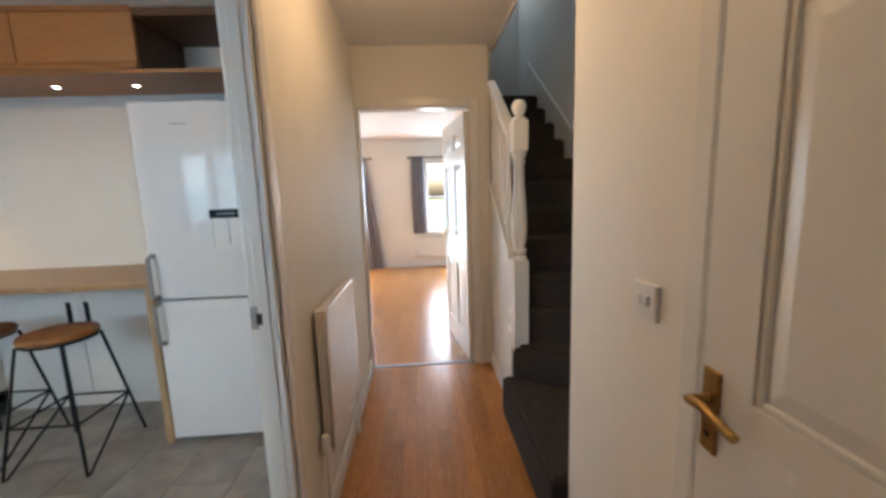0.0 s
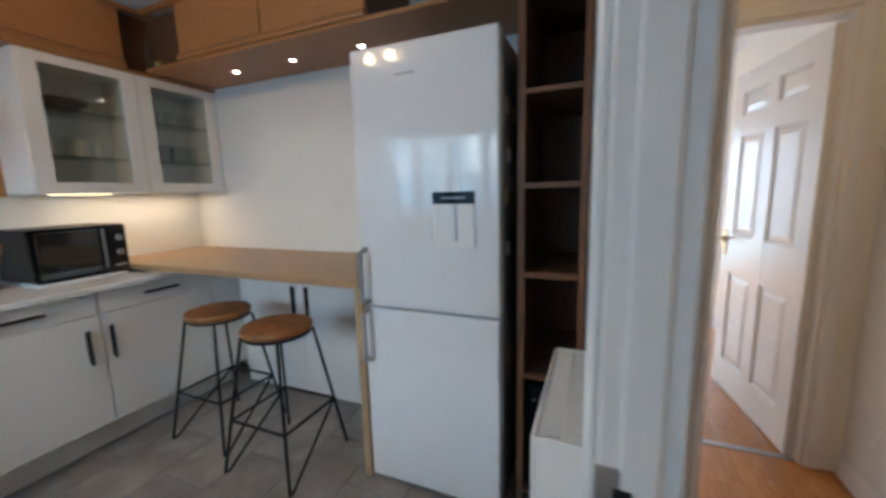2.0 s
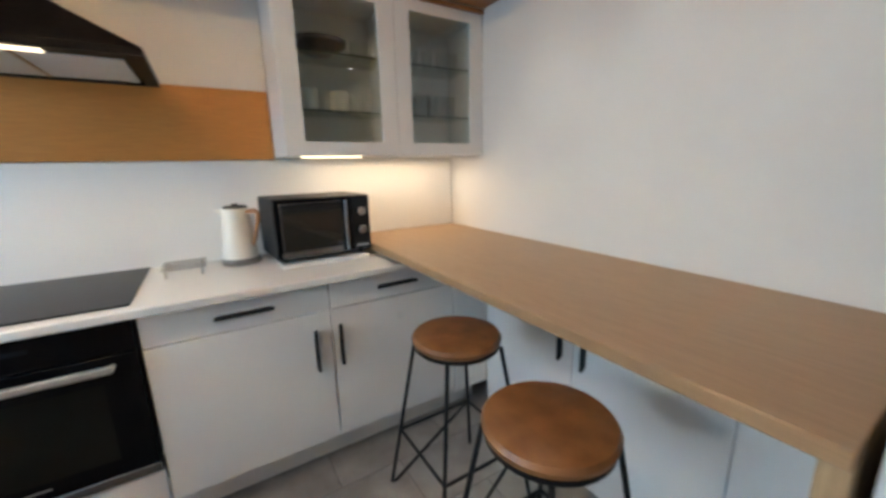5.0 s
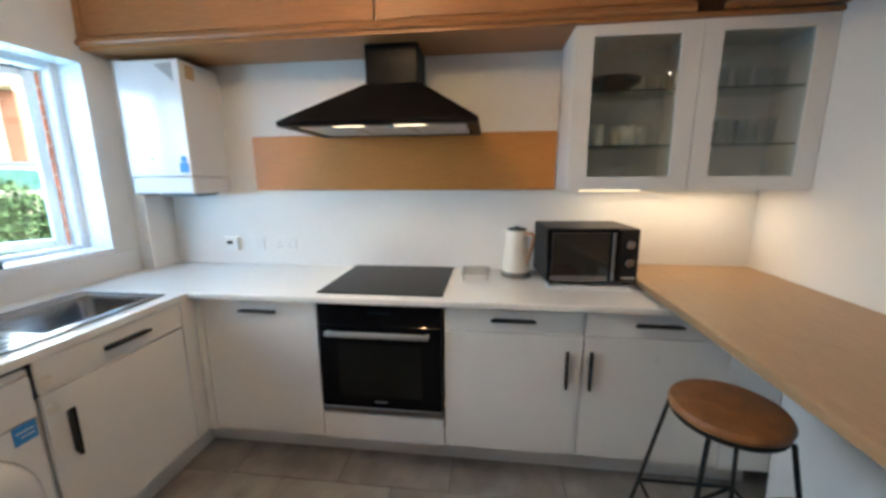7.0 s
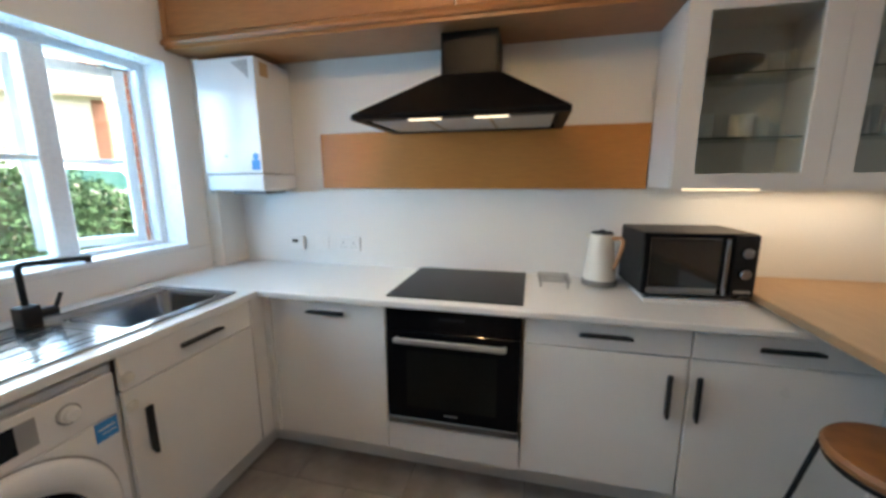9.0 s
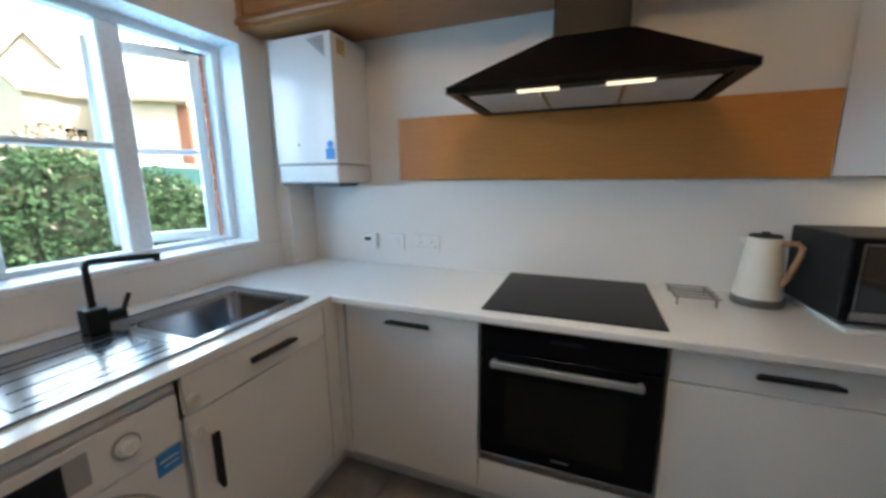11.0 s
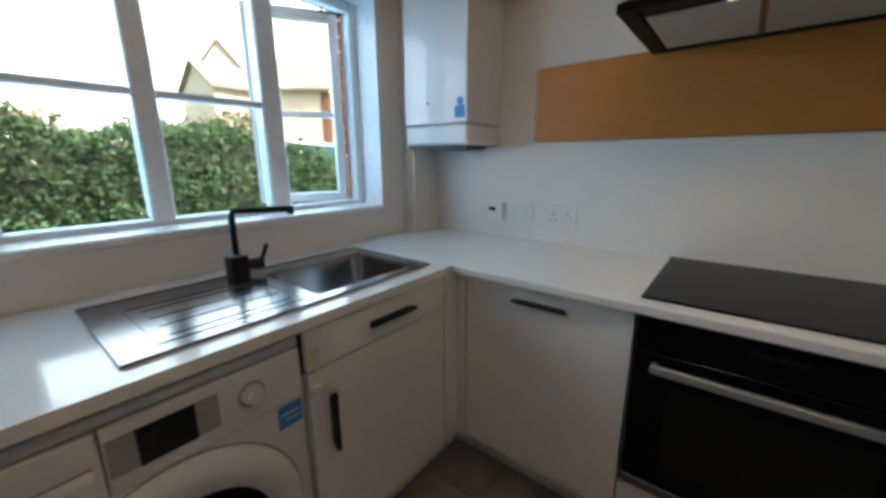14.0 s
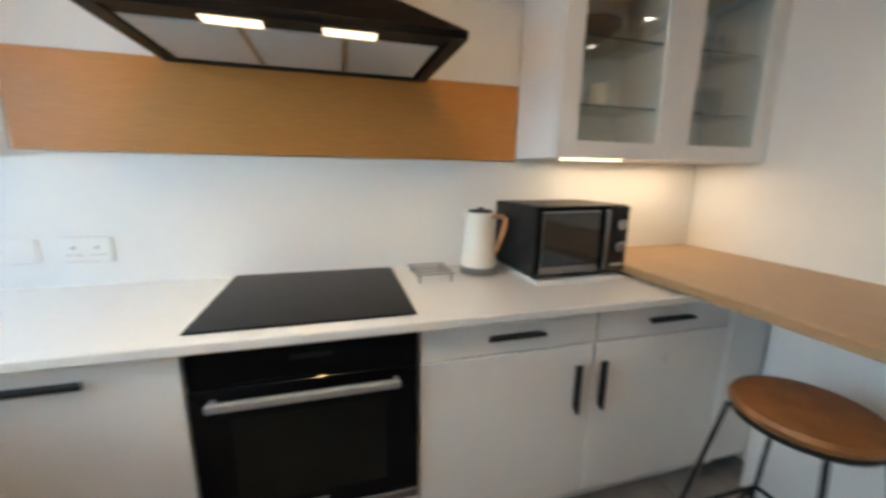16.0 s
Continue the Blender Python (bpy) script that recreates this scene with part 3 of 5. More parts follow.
part("sash_frame", rect_frame(1.741, 2.104, 1.155, 1.232, WZ0 + 0.04, WZ1 - 0.04, 0.045), UPVC, win, "closed casement sash")
part("sash_handle", boxes((1.751, 1.771, 1.232, 1.25, 1.45, 1.50), (1.746, 1.776, 1.25, 1.262, 1.38, 1.49), bev=0.004), WPLAST, win)
part("window_sill", boxes((0.387, 2.148, 1.221, 1.375, 1.04, 1.070), bev=0.006), UPVC, win, "white window sill board")
part("reveal_lining", boxes((0.385, 0.392, 1.22, 1.362, 1.070, 2.013), (2.143, 2.15, 1.22, 1.362, 1.070, 2.013), (0.385, 2.15, 1.22, 1.362, 2.013, 2.02)), UPVC, win)
sash = thing("window_casement", (0.445, 1.145, WZ0 + 0.04), "white plastic casement sash swung open outwards", "window", rz=-31, local=True, kind="structure")
SH = WZ1 - WZ0 - 0.08
part("sash_frame", rect_frame(0, 0.42, -0.03, 0.03, 0, SH, 0.045), UPVC, sash)
part("glazing_bar", box(0.045, 0.375, -0.02, 0.02, 0.415, 0.44, 0.005), UPVC, sash)
for z0, z1 in ((0.045, 0.415), (0.44, SH - 0.045)):
    pn = part("pane", box(0.04, 0.38, -0.003, 0.003, z0 - 0.004, z1 + 0.004), PANE, sash)
    pn.visible_shadow = False
part("friction_stay", boxes((0.02, 0.30, -0.008, 0.008, SH, SH + 0.006)), STEEL, sash)
part("stay_arm", tube([(0.44, 1.18, 1.972), (0.60, 1.08, 1.972)], 0.006, 6), STEEL, win)
part("stay_arm", tube([(0.55, 1.18, 1.972), (0.50, 1.10, 1.972)], 0.006, 6), STEEL, win)

# ---- living room window and glazed door ----
lw = thing("window_living", (4.0, 9.38, 0.68), "white living room window in strong daylight", "window", kind="structure")
part("window_frame", rect_frame(3.60, 4.42, 9.36, 9.43, 0.68, 2.02, 0.05), UPVC, lw)
part("mullion", box(3.985, 4.035, 9.361, 9.429, 0.73, 1.97, 0.005), UPVC, lw)
part("transom", box(3.65, 3.985, 9.362, 9.428, 1.32, 1.36, 0.005), UPVC, lw)
for x0, x1 in ((3.65, 3.985), (4.035, 4.37)):
    part("pane", box(x0, x1, 9.39, 9.396, 0.73, 1.97), PANE, lw).visible_shadow = False
part("window_sill", box(3.56, 4.46, 9.25, 9.36, 0.655, 0.68, 0.004), UPVC, lw)
pd = thing("door_patio", (1.58, 9.38, 0), "white glazed patio door in the living room", "door", kind="structure")
part("door_frame", rect_frame(0.85, 2.32, 9.36, 9.43, 0.0, 2.06, 0.07), UPVC, pd)
part("mullion", box(1.55, 1.63, 9.361, 9.429, 0.07, 1.99, 0.005), UPVC, pd)
for x0, x1 in ((0.92, 1.55), (1.63, 2.25)):
    part("pane", box(x0, x1, 9.39, 9.396, 0.07, 1.99), PANE, pd).visible_shadow = False

# ---- kitchen: worktops, base units ----
wt = solo("worktop", box(0.012, 0.645, 1.372, 4.64, 0.88, 0.91, 0.004), TOP, "white laminate worktop with hob running into the corner", "worktop")
solo("worktop", ring_slab(0.6455, 2.46, 1.372, 2.006, 0.74, 1.14, 1.585, 1.90, 0.88, 0.91), TOP, "white laminate worktop under the window with inset sink", "worktop")
structure("trim_splashback", boxes((0.036, 0.046, 1.45, 4.795, 0.91, 1.345), (0.245, 2.9, 1.361, 1.371, 0.91, 1.04)), SPLASH, "glossy white splashback panel above the worktop", "trim")
structure("trim_pipe_boxing", boxes((0.036, 0.235, 1.361, 1.445, 0.91, 1.345), (0.036, 0.235, 1.361, 1.41, 1.345, 2.075)), WALL, "white boxed pipe corner under the boiler", "trim")
structure("baseboard_plinth", boxes((0.455, 0.475, 1.90, 4.64, 0, 0.165), (0.455, 1.255, 1.88, 1.90, 0, 0.165), (1.87, 2.46, 1.88, 1.90, 0, 0.165)), PLINTH, "pale grey plinth under the base units", "baseboard")


def bar_handle(parent, p0, p1, out):
    """A slim black pull between two points: it flares outwards along out and its ends are cut at a slant."""
    a, b, o = Vector(p0), Vector(p1), Vector(out)
    d = (b - a).normalized()
    w = d.cross(o).normalized()
    bm = hull([q + e * 0.014 + w * t for q, e in ((a, d), (b, -d)) for t in (-0.0045, 0.0045)] + [q + o * h + w * t for q in (a, b) for h in (0.020, 0.028) for t in (-0.0055, 0.0055)])
    bmesh.ops.bevel(bm, geom=bm.edges[:], offset=0.0012, segments=1, affect="EDGES")
    part("handle", bm, BLACK, parent, "slim black flared pull handle")


def base_unit(name, axis, u0, u1, back, front, label, fronts, group="kitchen base units", top=0.878):
    """fronts: rows of (z0, z1, handle) along u; axis is the direction of the run."""
    u = thing(name, ((back + front) / 2, (u0 + u1) / 2, 0) if axis == "y" else ((u0 + u1) / 2, (back + front) / 2, 0), label, "kitchen cabinet", group)

    def b(a0, a1, f0, f1, z0, z1, bev=0.0):
        return box(f0, f1, a0, a1, z0, z1, bev) if axis == "y" else box(a0, a1, f0, f1, z0, z1, bev)

    part("body", b(u0 + 0.001, u1 - 0.001, back, front - 0.034, 0.165, top), CAB, u)
    for z0, z1, kind, handle in fronts:
        f = part(kind, b(u0 + 0.003, u1 - 0.003, front - 0.02, front, z0, z1, 0.002), CAB, u)
        if handle:
            (a0, za), (a1, zb) = handle
            if axis == "y":
                bar_handle(f, (front, a0, za), (front, a1, zb), (1, 0, 0))
            else:
                bar_handle(f, (a0, front, za), (a1, front, zb), (0, 1, 0))
    return u


base_unit("base_cabinet", "y", 2.035, 2.62, 0.05, 0.60, "white kitchen unit with one tall door and black handle", [(0.168, 0.876, "door", ((2.238, 0.82), (2.428, 0.82)))])
base_unit("base_cabinet", "y", 3.222, 3.832, 0.05, 0.60, "white kitchen unit with drawer, door and black handles beside the oven", [(0.7605, 0.876, "drawer_front", ((3.432, 0.82), (3.626, 0.82))), (0.168, 0.7555, "door", ((3.766, 0.512), (3.766, 0.692)))])
base_unit("base_cabinet", "y", 3.833, 4.435, 0.05, 0.60, "white kitchen unit with drawer and door beside the oak bar", [(0.7605, 0.876, "drawer_front", ((4.035, 0.82), (4.228, 0.82))), (0.168, 0.7555, "door", ((3.866, 0.512), (3.866, 0.695)))])
su = base_unit("base_cabinet", "x", 0.69, 1.258, 1.45, 2.0, "white sink unit with drawer front, door and child locks", [(0.7605, 0.876, "drawer_front", ((0.868, 0.822), (1.060, 0.824))), (0.168, 0.7555, "door", ((1.195, 0.50), (1.195, 0.68)))], top=0.74)
for lz in (0.80, 0.70):
    part("child_lock", lathe(1.236, lz, [(0.019, 2.0), (0.019, 2.006), (0.014, 2.012), (0.013, 2.009), (0.001, 2.009)], 20, "y"), CREAM, su, "small clear plastic child lock", True)
base_unit("base_cabinet", "x", 1.866, 2.455, 1.45, 2.0, "white kitchen unit beside the washing machine", [(0.168, 0.876, "door", None)])
structure("trim_corner_post", boxes((0.587, 0.607, 2.002, 2.033, 0.165, 0.878), (0.607, 0.688, 1.98, 2.0, 0.165, 0.878), (0.587, 0.607, 4.437, 4.64, 0.165, 0.878), (0.587, 0.605, 2.624, 3.219, 0.168, 0.308)), CAB, "white filler panels between the units", "trim")

# ---- oak bar, its cabinet and end panel ----
bb = thing("breakfast_bar", (1.0, 4.46, 0), "long oak breakfast bar on an oak end panel along the wall", "breakfast bar")
part("top", box(0.047, 1.998, 4.12, 4.797, 0.925, 0.958, 0.003), OAK, bb, "oak bar top")
part("packing_strip", box(0.05, 0.64, 4.15, 4.63, 0.9102, 0.925), OAK, bb)
part("end_panel", box(1.962, 1.998, 4.14, 4.797, 0.0, 0.9245, 0.002), OAKV, bb, "upright oak end panel")
bc = thing("bar_cabinet", (1.28, 4.72, 0), "shallow white cabinet with black handles under the oak bar", "kitchen cabinet")
part("body", box(0.61, 1.96, 4.662, 4.797, 0, 0.908), CAB, bc)
for x0, x1, hx in ((0.612, 1.160, 1.108), (1.164, 1.72, 1.222)):
    d = part("door", box(x0, x1, 4.64, 4.66, 0.09, 0.905, 0.002), CAB, bc)
    bar_handle(d, (hx, 4.64, 0.52), (hx, 4.64, 0.750), (0, -1, 0))
part("filler", box(1.724, 1.96, 4.64, 4.66, 0.0, 0.905), CAB, bc)
part("plinth", box(0.612, 1.72, 4.645, 4.66, 0.0, 0.087), CAB, bc)

# ---- oven, hob, hood ----
ov = thing("oven", (0.31, 2.92, 0.31), "black built-in single oven with steel handle and glass door", "oven")
Y0, Y1 = 2.627, 3.215
part("body", box(0.05, 0.588, Y0 + 0.01, Y1 - 0.01, 0.312, 0.872), DGREY, ov)
part("control_panel", box(0.588, 0.612, Y0, Y1, 0.772, 0.886, 0.003), BGLASS, ov, "black glass control panel")
part("touch_mark", boxes((0.612, 0.6125, 2.87, 2.98, 0.825, 0.84)), DARKSCR, ov)
od = part("door", box(0.588, 0.614, Y0, Y1, 0.352, 0.768, 0.003), BGLASS, ov, "black glass oven door")
part("door_window", box(0.614, 0.6155, 2.72, 3.12, 0.41, 0.68), OVENWIN, od, "see-through dark oven window")
hb = box(0.642, 0.660, 2.675, 3.157, 0.726, 0.750, 0.004)
part("handle", join(hb, boxes((0.612, 0.645, 2.675, 2.69, 0.730, 0.740), (0.612, 0.645, 3.142, 3.157, 0.730, 0.740))), SATIN, od, "brushed steel bar handle")
part("bottom_trim", box(0.588, 0.612, Y0, Y1, 0.314, 0.348, 0.003), STEEL, ov, "steel trim strip below the oven door")
part("badge", boxes((0.614, 0.6145, 2.89, 2.95, 0.380, 0.387)), DGREY, ov)
hob = thing("hob", (0.31, 2.92, 0.91), "flat black glass induction hob set on the worktop", "hob")
part("glass_plate", box(0.035, 0.592, 2.623, 3.217, 0.9105, 0.917, 0.002), BGLASS, hob)

hd = thing("cooker_hood", (0.27, 2.92, 1.635), "black pyramid chimney cooker hood with two warm lamps", "cooker hood")
yl, yr = 2.477, 3.365
part("lip", ring_slab(0.047, 0.555, yl, yr, 0.08, 0.525, yl + 0.045, yr - 0.045, 1.663, 1.685), HOODM, hd)
can = bmesh.new()
lo = [can.verts.new(p) for p in ((0.047, yl, 1.685), (0.555, yl, 1.685), (0.555, yr, 1.685), (0.047, yr, 1.685))]
hi = [can.verts.new(p) for p in ((0.047, 2.795, 1.890), (0.28, 2.795, 1.890), (0.28, 3.075, 1.890), (0.047, 3.075, 1.890))]
for k in range(4):
    can.faces.new((lo[k], lo[(k + 1) % 4], hi[(k + 1) % 4], hi[k]))
can.faces.new(hi), can.faces.new(lo[::-1])
bmesh.ops.recalc_face_normals(can, faces=can.faces[:])
part("canopy", can, HOODM, hd)
part("chimney", boxes((0.047, 0.27, 2.800, 3.062, 1.890, 2.075), bev=0.004), HOODM, hd)
for k in range(3):
    y0 = 2.526 + 0.264 * k
    part("grease_filter", box(0.085, 0.450, y0, y0 + 0.254, 1.667, 1.677, 0.003), FILTER, hd, "pale metal mesh grease filter")
for k in range(2):
    part("filter_divider", box(0.085, 0.450, 2.7815 + 0.264 * k, 2.7885 + 0.264 * k, 1.665, 1.677), BRASS, hd)
part("lamp_panel", box(0.452, 0.524, yl + 0.046, yr - 0.046, 1.671, 1.679), HOODM, hd)
for ly in (2.78, 3.06):
    part("lamp_lens", box(0.460, 0.505, ly - 0.068, ly + 0.068, 1.665, 1.671, 0.001), BULBW, hd, "lit warm lamp lens")
part("switch_strip", boxes((0.555, 0.5562, 2.85, 2.99, 1.664, 1.676)), BGLASS, hd)
solo("splash_panel", box(0.036, 0.049, 2.025, 3.772, 1.367, 1.677, 0.001), PANEL, "orange oak panel on the wall behind the cooker hood", "panel")

# ---- boiler ----
bo = thing("boiler", (0.14, 1.62, 1.36), "white wall-hung gas boiler with stickers", "boiler")
part("casing", box(0.006, 0.300, 1.448, 1.822, 1.452, 2.045, 0.006, 2), APPL, bo)
part("lower_cover", box(0.006, 0.299, 1.448, 1.824, 1.357, 1.449, 0.014, 3), APPL, bo)
part("button", lathe(1.598, 1.545, [(0.005, 0.300), (0.005, 0.303)], 12, "x"), BLACK, bo)
part("blue_label", boxes((0.3002, 0.3012, 1.756, 1.810, 1.472, 1.524)), BLUE, bo, "blue service sticker")
part("blue_label", lathe(1.784, 1.542, [(0.019, 0.3002), (0.016, 0.3012)], 16, "x"), BLUE, bo)
part("warning_label", prism([(1.683, 2.02), (1.783, 2.03), (1.783, 1.935)], "x", 0.3002, 0.3012), SILVER, bo, "silver triangular sticker")
part("tan_label", boxes((0.20, 0.262, 1.823, 1.824, 1.955, 2.025)), TAN, bo)
part("pipe_tray", boxes((0.02, 0.20, 1.528, 1.748, 1.338, 1.357)), DGREY, bo)
for py in (1.53, 1.60, 1.67):
    part("pipe", lathe(0.10, py, [(0.008, 1.338), (0.008, 1.357)], 10), COPPER, bo)

# ---- sockets ----
sp = thing("thermostat", (0.047, 1.832, 1.0), "small white boiler control with a dark display on the wall", "control")
part("body", box(0.0465, 0.071, 1.785, 1.878, 0.997, 1.08, 0.004, 2), WPLAST, sp)
part("display", boxes((0.071, 0.0718, 1.803, 1.843, 1.04, 1.058)), DARKSCR, sp)
s2 = thing("fused_switch", (0.047, 1.997, 1.0), "white fused switch plate on the splashback", "socket", "wall plates")
part("plate", box(0.0465, 0.055, 1.954, 2.04, 0.997, 1.083, 0.002), WPLAST, s2)
part("rocker", box(0.055, 0.061, 1.983, 2.011, 1.025, 1.055, 0.002), WPLAST, s2)
s3 = thing("double_socket", (0.047, 2.174, 1.0), "white double wall socket on the splashback", "socket", "wall plates")
part("plate", box(0.0465, 0.055, 2.101, 2.248, 0.995, 1.083, 0.002), WPLAST, s3)
for yy in (2.14, 2.208):
    part("rocker", box(0.055, 0.059, yy - 0.008, yy + 0.008, 1.058, 1.075, 0.001), WPLAST, s3)
    part("pin_hole", boxes((0.055, 0.0554, yy - 0.003, yy + 0.003, 1.04, 1.05), (0.055, 0.0554, yy - 0.018, yy - 0.009, 1.018, 1.022), (0.055, 0.0554, yy + 0.009, yy + 0.018, 1.018, 1.022)), DGREY, s3)

# ---- sink and tap ----
sk = thing("sink", (1.145, 1.715, 0.91), "stainless steel inset sink with drainer and bowl", "sink")
bm = boxes((0.695, 0.745, 1.496, 1.937, 0.9105, 0.916), (1.14, 1.594, 1.496, 1.937, 0.9105, 0.916), (0.745, 1.14, 1.496, 1.59, 0.9105, 0.916), (0.745, 1.14, 1.897, 1.937, 0.9105, 0.916))
part("rim", bm, STEEL, sk)
bw = bmesh.new()
rings = []
for inset, z in ((0.0, 0.915), (0.004, 0.90), (0.012, 0.80), (0.03, 0.762), (0.07, 0.752)):
    x0, x1, y0, y1, r = 0.745 + inset, 1.14 - inset, 1.59 + inset, 1.897 - inset, 0.05
    ring = []
    for cx, cy, a0 in ((x1 - r, y1 - r, 0), (x0 + r, y1 - r, 90), (x0 + r, y0 + r, 180), (x1 - r, y0 + r, 270)):
        for k in range(5):
            a = radians(a0 + 22.5 * k)
            ring.append(bw.verts.new((cx + r * math.cos(a), cy + r * math.sin(a), z)))
    rings.append(ring)
for a, b in zip(rings, rings[1:]):
    for k in range(len(a)):
        bw.faces.new((a[k], b[k], b[(k + 1) % len(a)], a[(k + 1) % len(a)]))
bw.faces.new(rings[-1])
part("bowl", bw, STEEL, sk, "deep steel sink bowl", True)
part("waste", lathe(0.915, 1.74, [(0.04, 0.753), (0.04, 0.756), (0.03, 0.757), (0.028, 0.754)], 20), CHROME, sk, smooth=True)
part("edge_bead", boxes((0.695, 1.594, 1.931, 1.939, 0.916, 0.9185), (0.695, 1.594, 1.494, 1.502, 0.916, 0.9185), (1.586, 1.594, 1.502, 1.931, 0.916, 0.9185), (0.695, 0.703, 1.502, 1.931, 0.916, 0.9185), bev=0.001), STEEL, sk)
for k in range(4):
    yy = 1.64 + 0.07 * k
    part("drainer_rib", box(1.20, 1.49, yy, yy + 0.005, 0.916, 0.9182, 0.001), STEEL, sk)
part("drainer_edge", boxes((1.180, 1.185, 1.60, 1.89, 0.916, 0.918), (1.515, 1.52, 1.60, 1.89, 0.916, 0.918), (1.185, 1.515, 1.60, 1.605, 0.916, 0.918), (1.185, 1.515, 1.885, 1.89, 0.916, 0.918)), STEEL, sk)
tp = thing("tap", (1.205, 1.545, 0.916), "matt black square kitchen tap with lever", "tap")
part("base", box(1.178, 1.234, 1.518, 1.574, 0.9165, 0.992, 0.005, 2), BLACK, tp)
part("spout", tube([(1.200, 1.535, 0.990), (1.200, 1.534, 1.118), (1.196, 1.537, 1.130), (1.188, 1.543, 1.135), (1.054, 1.637, 1.135), (1.046, 1.643, 1.133)], 0.0105, 8), BLACK, tp, smooth=True)
part("nozzle", lathe(1.054, 1.637, [(0.010, 1.118), (0.010, 1.126)], 12), BLACK, tp, smooth=True)
part("lever", join(tube([(1.178, 1.55, 0.955), (1.128, 1.562, 0.955)], 0.019, 12), tube([(1.134, 1.56, 0.960), (1.112, 1.565, 1.016)], 0.0075, 8)), BLACK, tp, smooth=True)

# ---- washing machine ----
wm = thing("washing_machine", (1.557, 1.72, 0), "white front-loading washing machine with dark round door", "washing machine")
part("body", box(1.262, 1.852, 1.42, 1.955, 0.012, 0.832, 0.006, 2), APPL, wm)
part("top_cover", box(1.262, 1.852, 1.42, 1.978, 0.835, 0.860, 0.006, 2), APPL, wm)
part("front_panel", box(1.262, 1.852, 1.955, 1.978, 0.09, 0.692, 0.004), APPL, wm)
part("control_panel", box(1.262, 1.648, 1.955, 1.982, 0.694, 0.832, 0.006, 2), APPL, wm)
dd = part("detergent_drawer", box(1.651, 1.852, 1.955, 1.984, 0.694, 0.832, 0.005, 2), APPL, wm)
part("drawer_grip", prism([(1.984, 0.700), (1.996, 0.706), (1.993, 0.752), (1.984, 0.766)], "x", 1.665, 1.80), APPL, dd, "sloping finger grip of the drawer")
part("grip_shadow_gap", boxes((1.664, 1.801, 1.984, 1.9855, 0.766, 0.771)), GREYP, dd)
part("display_frame", boxes((1.458, 1.643, 1.982, 1.984, 0.727, 0.806)), GREYP, wm, "grey display surround")
part("display", boxes((1.502, 1.600, 1.984, 1.986, 0.727, 0.806)), DARKSCR, wm)
part("dial_ring", lathe(1.388, 0.768, [(0.030, 1.982), (0.030, 1.987), (0.026, 1.988), (0.025, 1.984)], 28, "y"), GREYP, wm, "grey ring round the dial", True)
part("knob", lathe(1.388, 0.768, [(0.024, 1.982), (0.024, 1.992), (0.020, 1.994), (0.019, 2.005), (0.016, 2.008)], 28, "y"), WPLAST, wm, "round white dial with chrome ring", True)
part("badge", boxes((1.772, 1.781, 1.984, 1.9848, 0.799, 0.808), (1.783, 1.790, 1.984, 1.9848, 0.799, 0.806), (1.792, 1.798, 1.984, 1.9848, 0.799, 0.808), (1.800, 1.808, 1.984, 1.9848, 0.799, 0.806), (1.772, 1.808, 1.984, 1.9848, 0.793, 0.795)), DGREY, wm)
part("energy_label", boxes((1.270, 1.333, 1.978, 1.9795, 0.628, 0.690)), BLUE, wm, "blue sticker")
part("label_line", boxes((1.278, 1.325, 1.9795, 1.980, 0.664, 0.668), (1.278, 1.315, 1.9795, 1.980, 0.648, 0.651)), WPLAST, wm)
wd = part("door", lathe(1.555, 0.43, [(0.258, 1.978), (0.258, 1.990), (0.246, 2.006), (0.22, 2.014), (0.192, 2.013), (0.178, 2.003)], 56, "y"), APPL, wm, "round white porthole door", True)
part("door_seam", lathe(1.555, 0.43, [(0.264, 1.9782), (0.264, 1.9795), (0.259, 1.9795)], 56, "y"), GREYP, wm, smooth=True)
part("porthole_glass", lathe(1.555, 0.43, [(0.178, 2.002), (0.16, 2.010), (0.10, 2.020), (0.04, 2.025), (0.001, 2.026)], 40, "y"), BGLASS, wd, "dark domed porthole glass", True)
part("kick_plate", box(1.274, 1.840, 1.955, 1.972, 0.012, 0.087), APPL, wm)
for fx in (1.305, 1.81):
    for fy in (1.47, 1.92):
        part("foot", lathe(fx, fy, [(0.02, 0), (0.02, 0.013)], 12), BLACK, wm)

# ---- glass-fronted wall cabinet ----
gc = thing("wall_cabinet", (0.17, 4.29, 1.375), "white wall cabinet with two glazed doors and crockery inside", "kitchen cabinet")
CZ0, CZ1 = 1.375, 2.074
part("side", box(0.047, 0.344, 3.775, 3.793, CZ0, CZ1), CAB, gc)
part("side", box(0.047, 0.344, 4.779, 4.797, CZ0, CZ1), CAB, gc)
part("divider", box(0.055, 0.32, 4.283, 4.299, CZ0 + 0.018, CZ1 - 0.018), CAB, gc)
part("bottom", box(0.047, 0.344, 3.793, 4.779, CZ0, CZ0 + 0.018), CAB, gc)
part("top", box(0.047, 0.344, 3.793, 4.779, CZ1 - 0.018, CZ1), CAB, gc)
part("back", box(0.047, 0.055, 3.793, 4.779, CZ0 + 0.018, CZ1 - 0.018), CAB, gc)
for sz in (1.573, 1.818):
    for y0, y1 in ((3.794, 4.282), (4.30, 4.778)):
        gs = part("glass_shelf", box(0.056, 0.28, y0, y1, sz, sz + 0.006), SMOKE, gc, "glass shelf")
        gs.visible_shadow = False
        part("shelf_edge", box(0.2805, 0.283, y0, y1, sz, sz + 0.006), EDGEGL, gs, "dark green glass edge")
